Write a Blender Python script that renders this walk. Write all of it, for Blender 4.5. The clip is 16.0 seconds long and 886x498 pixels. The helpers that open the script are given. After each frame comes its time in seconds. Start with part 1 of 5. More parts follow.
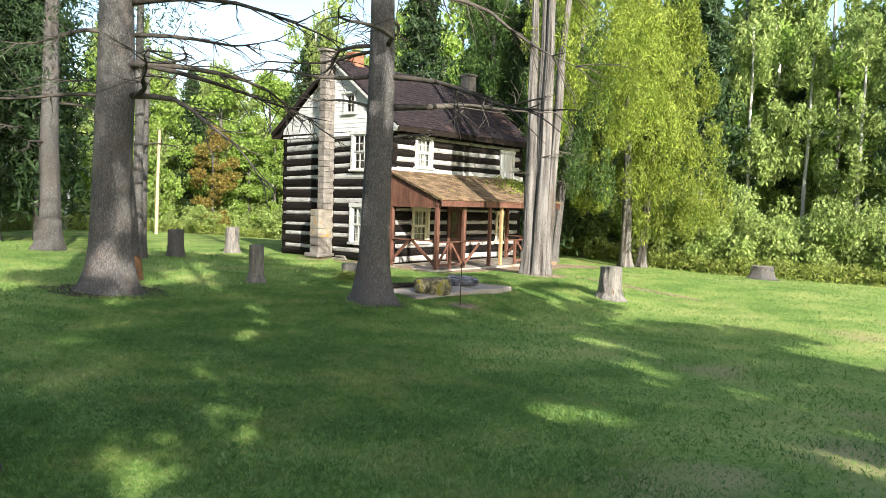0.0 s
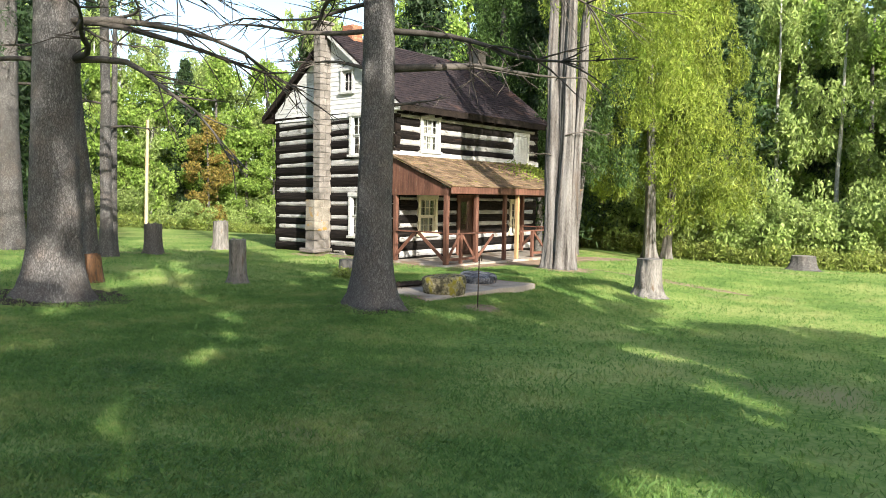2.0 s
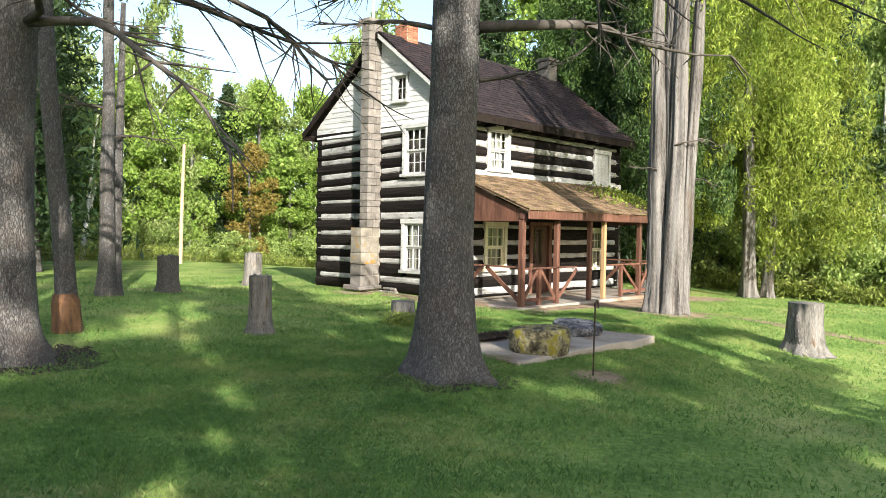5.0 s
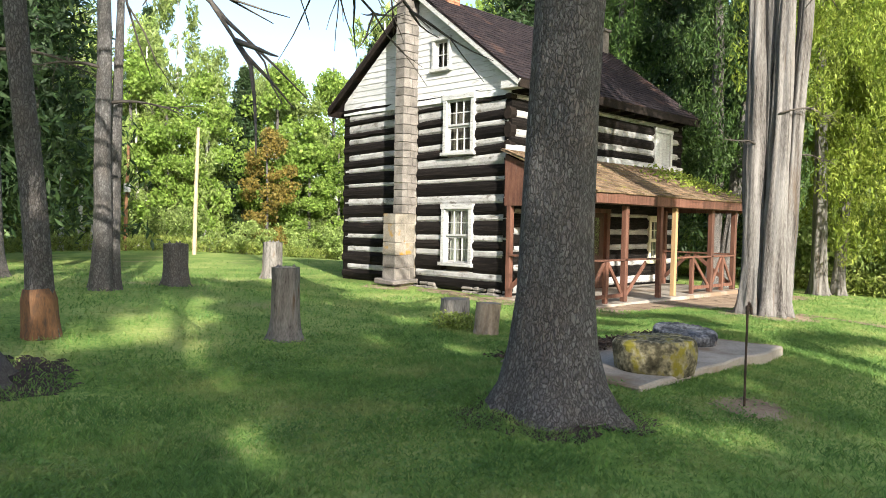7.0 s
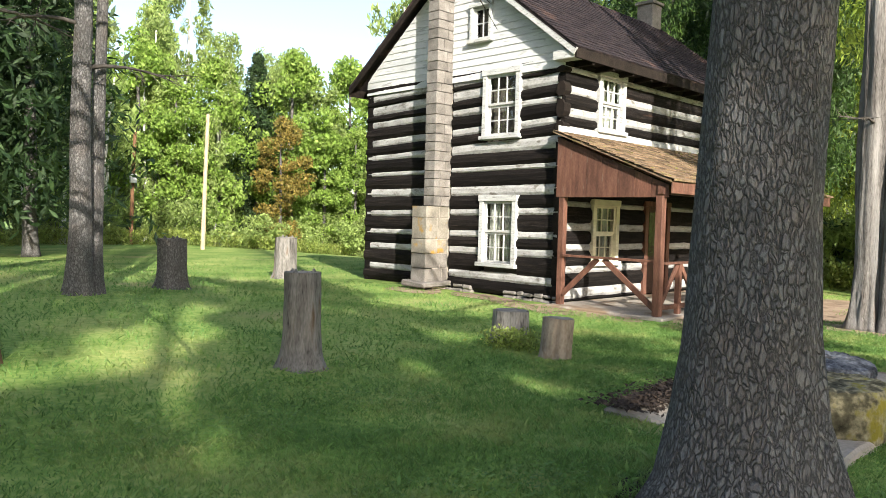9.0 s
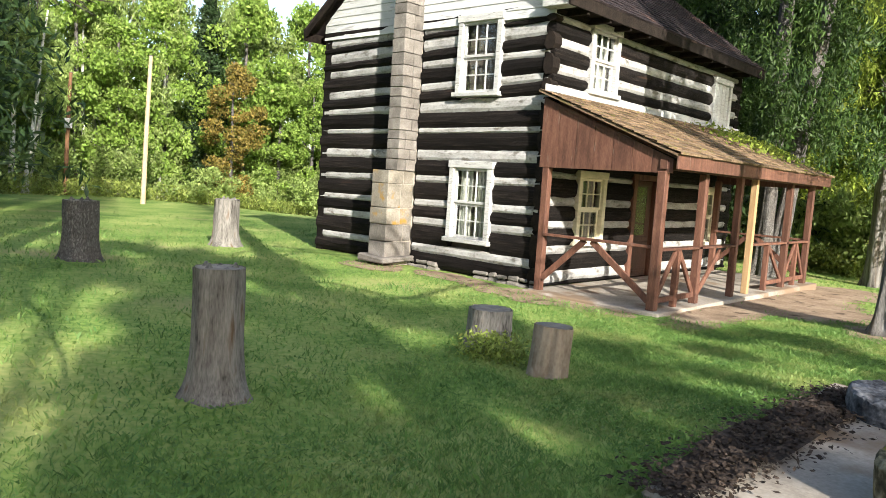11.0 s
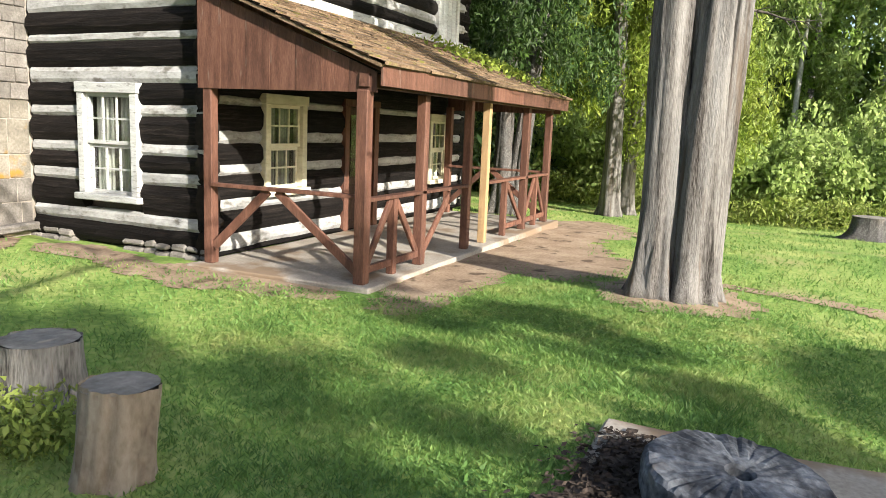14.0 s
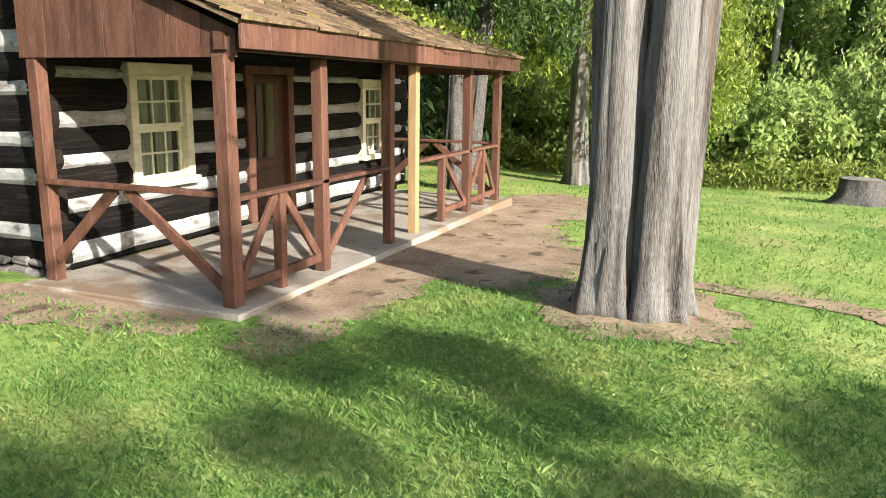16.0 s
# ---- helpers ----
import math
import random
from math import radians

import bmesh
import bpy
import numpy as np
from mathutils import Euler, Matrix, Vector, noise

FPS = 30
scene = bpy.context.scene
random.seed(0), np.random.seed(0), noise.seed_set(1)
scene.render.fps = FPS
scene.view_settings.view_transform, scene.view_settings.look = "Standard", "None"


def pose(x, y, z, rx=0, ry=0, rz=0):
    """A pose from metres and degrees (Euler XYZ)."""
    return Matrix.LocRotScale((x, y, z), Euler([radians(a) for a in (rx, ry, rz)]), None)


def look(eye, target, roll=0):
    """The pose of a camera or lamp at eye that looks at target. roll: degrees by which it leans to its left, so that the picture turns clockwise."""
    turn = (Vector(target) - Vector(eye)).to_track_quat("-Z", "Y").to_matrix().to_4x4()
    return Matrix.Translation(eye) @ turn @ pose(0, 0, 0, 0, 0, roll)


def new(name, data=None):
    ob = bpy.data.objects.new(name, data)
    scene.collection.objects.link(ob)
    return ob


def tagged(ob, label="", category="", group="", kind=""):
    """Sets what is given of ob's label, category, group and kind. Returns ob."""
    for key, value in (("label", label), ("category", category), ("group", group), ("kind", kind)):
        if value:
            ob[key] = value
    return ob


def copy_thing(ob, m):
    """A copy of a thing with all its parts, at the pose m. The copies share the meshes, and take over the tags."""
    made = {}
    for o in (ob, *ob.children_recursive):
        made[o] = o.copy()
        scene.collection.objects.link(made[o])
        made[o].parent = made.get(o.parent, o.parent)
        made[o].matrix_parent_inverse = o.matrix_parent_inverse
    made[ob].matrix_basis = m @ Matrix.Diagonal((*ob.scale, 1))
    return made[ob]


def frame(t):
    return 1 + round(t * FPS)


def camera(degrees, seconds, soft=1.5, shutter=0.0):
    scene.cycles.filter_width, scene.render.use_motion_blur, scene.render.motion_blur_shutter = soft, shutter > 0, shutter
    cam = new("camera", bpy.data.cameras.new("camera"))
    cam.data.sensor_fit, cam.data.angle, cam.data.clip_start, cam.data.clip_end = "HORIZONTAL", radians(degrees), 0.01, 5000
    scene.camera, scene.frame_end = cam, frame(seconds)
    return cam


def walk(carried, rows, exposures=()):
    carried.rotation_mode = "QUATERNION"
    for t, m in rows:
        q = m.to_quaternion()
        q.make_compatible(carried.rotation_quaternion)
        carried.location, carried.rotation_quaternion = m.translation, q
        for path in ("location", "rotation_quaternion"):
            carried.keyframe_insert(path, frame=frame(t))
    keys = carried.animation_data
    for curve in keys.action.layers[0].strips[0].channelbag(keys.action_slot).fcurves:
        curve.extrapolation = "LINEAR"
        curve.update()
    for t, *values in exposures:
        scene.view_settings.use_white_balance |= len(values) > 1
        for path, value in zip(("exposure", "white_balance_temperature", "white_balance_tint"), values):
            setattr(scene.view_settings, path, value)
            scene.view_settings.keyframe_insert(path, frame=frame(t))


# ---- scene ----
cam = camera(61, 16.0, soft=0.7)
PATH = [
    (0, (-18.818, -17.773, 2.187), (-17.2752, -16.5064, 2.0633), 1.81),
    (0.5, (-18.326, -17.349, 2.109), (-16.7822, -16.0849, 1.9652), 1.47),
    (1, (-17.832, -16.913, 2.048), (-16.2936, -15.6419, 1.9163), 1.33),
    (1.5, (-17.342, -16.459, 2.006), (-15.8029, -15.1887, 1.8726), 1.15),
    (2, (-16.854, -15.983, 1.969), (-15.3209, -14.7055, 1.8299), 0.97),
    (2.5, (-16.356, -15.492, 1.925), (-14.8304, -14.2079, 1.7713), 1.06),
    (3, (-15.869, -15.008, 1.884), (-14.3513, -13.7143, 1.7301), 0.74),
    (3.5, (-15.427, -14.523, 1.855), (-13.9116, -13.2267, 1.6957), 0.57),
    (4, (-15.023, -14.000, 1.821), (-13.5109, -12.6963, 1.7024), 0.23),
    (4.5, (-14.616, -13.453, 1.784), (-13.1421, -12.1010, 1.7425), -0.25),
    (4.7, (-14.452, -13.236, 1.786), (-12.9876, -11.8745, 1.7436), 0.42),
    (6.8, (-13.057, -10.875, 1.633), (-11.6260, -9.4797, 1.5591), 1.51),
    (7, (-12.902, -10.654, 1.607), (-11.4755, -9.2537, 1.5361), 1.18),
    (7.5, (-12.565, -10.107, 1.580), (-11.1442, -8.7016, 1.5058), 1.03),
    (8, (-12.240, -9.565, 1.566), (-10.8209, -8.1574, 1.4961), 1.63),
    (8.5, (-11.912, -9.066, 1.556), (-10.5085, -7.6432, 1.4812), 1.70),
    (8.7, (-11.775, -8.886, 1.547), (-10.3768, -7.4582, 1.4676), 1.53),
    (10.8, (-10.546, -7.337, 1.745), (-9.0705, -5.9974, 1.5762), 3.74),
    (11, (-10.328, -7.199, 1.718), (-8.8499, -5.8646, 1.5302), 3.82),
    (11.5, (-9.706, -6.933, 1.705), (-8.1291, -5.7222, 1.4866), 4.09),
    (12, (-9.130, -6.744, 1.728), (-7.4455, -5.6882, 1.5133), 4.29),
    (12.5, (-8.573, -6.556, 1.728), (-6.8263, -5.6062, 1.5092), 4.54),
    (13, (-8.039, -6.363, 1.709), (-6.2267, -5.5532, 1.4626), 4.05),
    (13.5, (-7.531, -6.223, 1.697), (-5.7205, -5.4226, 1.4152), 2.99),
    (14, (-7.048, -6.122, 1.692), (-5.2366, -5.3367, 1.3694), 2.45),
    (14.5, (-6.594, -6.035, 1.698), (-4.7496, -5.3462, 1.3447), 1.31),
    (15, (-6.122, -6.023, 1.723), (-4.2860, -5.3288, 1.3382), 1.16),
    (15.5, (-5.622, -6.069, 1.764), (-3.8019, -5.3511, 1.3489), 0.95),
    (16, (-5.112, -6.055, 1.792), (-3.2987, -5.3230, 1.3725), 0.78),
]
walk(cam, [(t, look(eye, target, roll)) for t, eye, target, roll in PATH])

# ---- world and sun ----
SUN_EL, SUN_WAY = radians(24), Vector((0.45, 0.893, 0)).normalized()
world = bpy.data.worlds.new("world")
scene.world = world
world.use_nodes = True
sky = world.node_tree.nodes.new("ShaderNodeTexSky")
sky.sky_type, sky.sun_disc = "NISHITA", False
sky.sun_elevation, sky.sun_rotation = SUN_EL, math.atan2(-SUN_WAY.x, -SUN_WAY.y)
sky.air_density, sky.dust_density = 1.0, 2.0
back = world.node_tree.nodes["Background"]
back.inputs["Strength"].default_value = 0.14
world.node_tree.links.new(sky.outputs[0], back.inputs["Color"])
sun = new("sun", bpy.data.lights.new("sun", "SUN"))
sun.data.energy, sun.data.angle, sun.data.color = 5.0, radians(0.53), (1.0, 0.95, 0.85)
sun.matrix_world = look((0, 0, 30), Vector((0, 0, 30)) + SUN_WAY * math.cos(SUN_EL) - Vector((0, 0, math.sin(SUN_EL))))
scene.view_settings.exposure = 1.32


# ---- materials ----
def material(name, stops, scale=4.0, rough=0.85, bump=0.3, stretch=(1, 1, 1), fine=40.0, vary=0.25, stain=None, metal=0.0, coords="Object", through_light=0.0, blade=0.0):
    """A surface: a colour ramp over two scales of noise, a tone of its own per object, an optional second colour in patches, relief."""
    m = bpy.data.materials.new(name)
    m.use_nodes = True
    n, l = m.node_tree.nodes, m.node_tree.links
    b = n["Principled BSDF"]
    b.inputs["Roughness"].default_value, b.inputs["Metallic"].default_value = rough, metal
    b.inputs["Specular IOR Level"].default_value = 0.15 if rough > 0.8 else 0.35
    tc, mp = n.new("ShaderNodeTexCoord"), n.new("ShaderNodeMapping")
    mp.inputs["Scale"].default_value = stretch
    if coords == "World":
        geo = n.new("ShaderNodeNewGeometry")
        l.new(geo.outputs["Position"], mp.inputs["Vector"])
    else:
        l.new(tc.outputs[coords], mp.inputs["Vector"])
    big, small = n.new("ShaderNodeTexNoise"), n.new("ShaderNodeTexNoise")
    big.inputs["Scale"].default_value, small.inputs["Scale"].default_value = scale, fine
    big.inputs["Detail"].default_value, small.inputs["Detail"].default_value = 6, 4
    info = n.new("ShaderNodeObjectInfo")
    shift = n.new("ShaderNodeVectorMath")
    shift.operation = "MULTIPLY_ADD"
    mul = n.new("ShaderNodeMath")
    mul.operation, mul.inputs[1].default_value = "MULTIPLY", 37.0
    l.new(info.outputs["Random"], mul.inputs[0])
    shift.inputs[1].default_value = (1, 1, 1)
    l.new(mp.outputs[0], shift.inputs[0])
    if coords != "World":
        l.new(mul.outputs[0], shift.inputs[2])
    for t in (big, small):
        l.new(shift.outputs[0], t.inputs["Vector"])
    mix = n.new("ShaderNodeMix")
    mix.inputs["Factor"].default_value = 0.4
    l.new(big.outputs["Fac"], mix.inputs[2])
    l.new(small.outputs["Fac"], mix.inputs[3])
    ramp = n.new("ShaderNodeValToRGB")
    while len(ramp.color_ramp.elements) < len(stops):
        ramp.color_ramp.elements.new(0.5)
    for e, (p, c) in zip(ramp.color_ramp.elements, stops):
        e.position, e.color = p, (*c, 1)
    l.new(mix.outputs[0], ramp.inputs[0])
    out = ramp.outputs[0]
    if stain:
        colour, level, size = stain
        sn, sr, sm = n.new("ShaderNodeTexNoise"), n.new("ShaderNodeMapRange"), n.new("ShaderNodeMix")
        sn.inputs["Scale"].default_value, sn.inputs["Detail"].default_value = size, 5
        l.new(shift.outputs[0], sn.inputs["Vector"])
        sr.inputs[1].default_value, sr.inputs[2].default_value = level, level + 0.1
        l.new(sn.outputs["Fac"], sr.inputs[0])
        sm.data_type = "RGBA"
        l.new(sr.outputs[0], sm.inputs["Factor"])
        l.new(out, sm.inputs[6])
        sm.inputs[7].default_value = (*colour, 1)
        out = sm.outputs[2]
    if vary:
        hsv, vr = n.new("ShaderNodeHueSaturation"), n.new("ShaderNodeMapRange")
        vr.inputs[3].default_value, vr.inputs[4].default_value = 1 - vary, 1 + vary
        if blade:
            isl, half = n.new("ShaderNodeNewGeometry"), n.new("ShaderNodeMix")
            half.inputs["Factor"].default_value = blade
            l.new(info.outputs["Random"], half.inputs[2])
            l.new(isl.outputs["Random Per Island"], half.inputs[3])
            l.new(half.outputs[0], vr.inputs[0])
        else:
            l.new(info.outputs["Random"], vr.inputs[0])
        l.new(vr.outputs[0], hsv.inputs["Value"])
        l.new(out, hsv.inputs["Color"])
        out = hsv.outputs[0]
    l.new(out, b.inputs["Base Color"])
    if bump:
        bp = n.new("ShaderNodeBump")
        bp.inputs["Strength"].default_value, bp.inputs["Distance"].default_value = bump, 0.02
        l.new(mix.outputs[0], bp.inputs["Height"])
        l.new(bp.outputs[0], b.inputs["Normal"])
    if through_light:
        tr, ms = n.new("ShaderNodeBsdfTranslucent"), n.new("ShaderNodeMixShader")
        ms.inputs[0].default_value = through_light
        l.new(out, tr.inputs[0])
        l.new(b.outputs[0], ms.inputs[1])
        l.new(tr.outputs[0], ms.inputs[2])
        l.new(ms.outputs[0], n["Material Output"].inputs[0])
    return m


LOG = material("old_log", [(0.36, (0.003, 0.0025, 0.002)), (0.50, (0.007, 0.0054, 0.0048)), (0.60, (0.015, 0.0115, 0.010)), (0.78, (0.052, 0.041, 0.035))], 3, 0.85, 1.0, (0.7, 9, 12), 18, 0.5, ((0.060, 0.031, 0.019), 0.70, 0.5))
LOG_END = material("log_end", [(0.3, (0.006, 0.0045, 0.004)), (0.7, (0.026, 0.019, 0.015))], 8, 0.9, 0.9)
CHINK = material("chinking", [(0.30, (0.12, 0.11, 0.10)), (0.42, (0.27, 0.265, 0.255)), (0.6, (0.38, 0.375, 0.37)), (0.8, (0.48, 0.48, 0.475))], 3, 0.9, 0.8, (1, 1, 2), 18, 0.08, ((0.14, 0.13, 0.115), 0.58, 4))
WHITE = material("weathered_white_paint", [(0.28, (0.17, 0.16, 0.145)), (0.42, (0.37, 0.37, 0.36)), (0.7, (0.52, 0.52, 0.51))], 5, 0.7, 0.5, (1, 1, 5), 35, 0.05, ((0.18, 0.17, 0.155), 0.60, 9))
YELLOW = material("cream_paint", [(0.25, (0.40, 0.36, 0.24)), (0.5, (0.60, 0.56, 0.42)), (0.75, (0.69, 0.66, 0.53))], 6, 0.7, 0.3, (1, 1, 3), 45, 0.05)
SIDING = material("white_siding", [(0.3, (0.38, 0.385, 0.385)), (0.7, (0.56, 0.565, 0.565))], 2.5, 0.75, 0.3, (1, 1, 6), 30, 0.08, ((0.30, 0.30, 0.29), 0.58, 2.5))
STONE = material("chimney_stone", [(0.25, (0.085, 0.075, 0.066)), (0.5, (0.165, 0.150, 0.135)), (0.75, (0.27, 0.25, 0.23))], 5, 0.9, 0.8, (1, 1, 1), 40, 0.18, ((0.11, 0.10, 0.09), 0.62, 2.5))
STONE_OCHRE = material("rust_stained_stone", [(0.25, (0.09, 0.08, 0.066)), (0.5, (0.19, 0.17, 0.14)), (0.75, (0.32, 0.295, 0.25))], 4, 0.9, 0.9, (1, 1, 1), 35, 0.12, ((0.28, 0.165, 0.04), 0.57, 3.2))
GREY_STONE = material("grey_field_stone", [(0.32, (0.014, 0.015, 0.018)), (0.46, (0.055, 0.058, 0.066)), (0.58, (0.14, 0.146, 0.16)), (0.74, (0.36, 0.37, 0.39))], 6, 0.92, 1.0, (1, 1, 1), 26, 0.1, ((0.22, 0.175, 0.14), 0.64, 2.5))
MOSS_STONE = material("mossy_stone", [(0.32, (0.018, 0.016, 0.011)), (0.46, (0.085, 0.077, 0.048)), (0.56, (0.24, 0.215, 0.14)), (0.72, (0.52, 0.50, 0.42))], 6, 0.95, 1.0, (1, 1, 1), 20, 0.1, ((0.20, 0.175, 0.028), 0.54, 6))
CONCRETE = material("worn_concrete", [(0.25, (0.17, 0.145, 0.12)), (0.5, (0.31, 0.275, 0.235)), (0.8, (0.44, 0.405, 0.36))], 1.8, 0.9, 0.4, (1, 1, 1), 35, 0.0, ((0.20, 0.145, 0.10), 0.50, 1.2))
MORTAR = material("mortar", [(0.3, (0.20, 0.175, 0.15)), (0.7, (0.33, 0.295, 0.255))], 9, 0.95, 0.4)
BRICK = material("old_brick", [(0.3, (0.25, 0.10, 0.06)), (0.7, (0.40, 0.19, 0.12))], 12, 0.9, 0.5)
ROOF = material("dark_shingle", [(0.28, (0.009, 0.0075, 0.0085)), (0.5, (0.022, 0.017, 0.019)), (0.78, (0.065, 0.046, 0.044))], 4, 0.9, 0.8, (1, 1, 1), 25, 0.35, ((0.075, 0.045, 0.038), 0.62, 1.1))
PORCH_ROOF = material("weathered_wood_shingle", [(0.28, (0.06, 0.038, 0.024)), (0.5, (0.17, 0.115, 0.072)), (0.78, (0.31, 0.235, 0.16))], 5, 0.9, 0.9, (4, 1, 1), 30, 0.4, ((0.13, 0.12, 0.035), 0.58, 2.0))
RED_WOOD = material("red_brown_stained_wood", [(0.28, (0.042, 0.018, 0.012)), (0.5, (0.105, 0.046, 0.030)), (0.78, (0.195, 0.100, 0.068))], 3, 0.7, 0.45, (4, 4, 0.6), 30, 0.22, ((0.17, 0.125, 0.10), 0.66, 4))
NEW_WOOD = material("unstained_post_wood", [(0.25, (0.26, 0.16, 0.08)), (0.7, (0.46, 0.31, 0.16))], 4, 0.75, 0.3, (5, 5, 0.6), 40, 0.1)
DARK_DOOR = material("dark_door_wood", [(0.3, (0.035, 0.017, 0.012)), (0.7, (0.10, 0.05, 0.033))], 5, 0.6, 0.2, (4, 4, 0.6), 40, 0.1)
CEDAR_BARK = material("cedar_bark", [(0.34, (0.018, 0.015, 0.013)), (0.43, (0.085, 0.077, 0.071)), (0.55, (0.175, 0.165, 0.156)), (0.80, (0.31, 0.298, 0.285))], 1.4, 0.92, 1.0, (6, 6, 0.40), 26, 0.08, ((0.10, 0.075, 0.057), 0.60, 1.2))
BARE_WOOD = material("bare_grey_wood", [(0.32, (0.034, 0.030, 0.027)), (0.45, (0.14, 0.13, 0.118)), (0.6, (0.235, 0.22, 0.203)), (0.8, (0.37, 0.352, 0.328))], 3, 0.9, 1.0, (3.5, 3.5, 0.6), 22, 0.15, ((0.12, 0.08, 0.05), 0.60, 3))
CUT_WOOD = material("cut_wood_face", [(0.25, (0.11, 0.097, 0.082)), (0.5, (0.22, 0.20, 0.175)), (0.8, (0.36, 0.335, 0.30))], 6, 0.9, 0.5, (1, 1, 1), 25, 0.1)
RUST_WOOD = material("rusty_bare_trunk_foot", [(0.32, (0.07, 0.05, 0.04)), (0.5, (0.16, 0.085, 0.045)), (0.75, (0.27, 0.14, 0.07))], 6, 0.9, 0.8, (4, 4, 0.8), 25, 0.1)
TWIG = material("dead_twig", [(0.3, (0.035, 0.030, 0.026)), (0.7, (0.12, 0.105, 0.09))], 6, 0.95, 0.3)
IRON = material("rusty_iron", [(0.3, (0.035, 0.028, 0.024)), (0.7, (0.12, 0.075, 0.05))], 30, 0.7, 0.5, metal=0.4)
WHITE_BARK = material("pale_birch_bark", [(0.3, (0.20, 0.19, 0.17)), (0.5, (0.46, 0.45, 0.42)), (0.75, (0.62, 0.61, 0.58))], 4, 0.9, 0.5, (4, 4, 3), 20, 0.1)
POLE = material("pale_pole_wood", [(0.3, (0.24, 0.17, 0.10)), (0.7, (0.46, 0.36, 0.25))], 5, 0.85, 0.3, (5, 5, 0.5))
CURTAIN = material("pale_curtain", [(0.3, (0.18, 0.17, 0.15)), (0.7, (0.36, 0.345, 0.31))], 3, 0.9, 0.2, (12, 12, 0.5))
INSIDE = material("dim_interior", [(0.3, (0.06, 0.05, 0.04)), (0.7, (0.14, 0.12, 0.10))], 3, 0.9, 0.0)
LAWN = material("lawn_soil_and_thatch", [(0.34, (0.075, 0.145, 0.030)), (0.48, (0.175, 0.26, 0.060)), (0.64, (0.33, 0.355, 0.12))], 0.55, 0.95, 0.8, (1, 1, 1), 14, 0.0, ((0.29, 0.27, 0.12), 0.60, 0.4), coords="World")
EARTH = material("bare_earth", [(0.28, (0.13, 0.088, 0.058)), (0.5, (0.27, 0.195, 0.135)), (0.75, (0.40, 0.315, 0.225))], 2.2, 0.95, 0.7, (1, 1, 1), 26, 0.0, ((0.10, 0.068, 0.046), 0.58, 3.5), coords="World")
MULCH = material("dark_leaf_litter", [(0.28, (0.016, 0.012, 0.009)), (0.5, (0.045, 0.033, 0.026)), (0.75, (0.13, 0.10, 0.08))], 9, 0.95, 0.9, (1, 1, 1), 40, 0.0, coords="World")


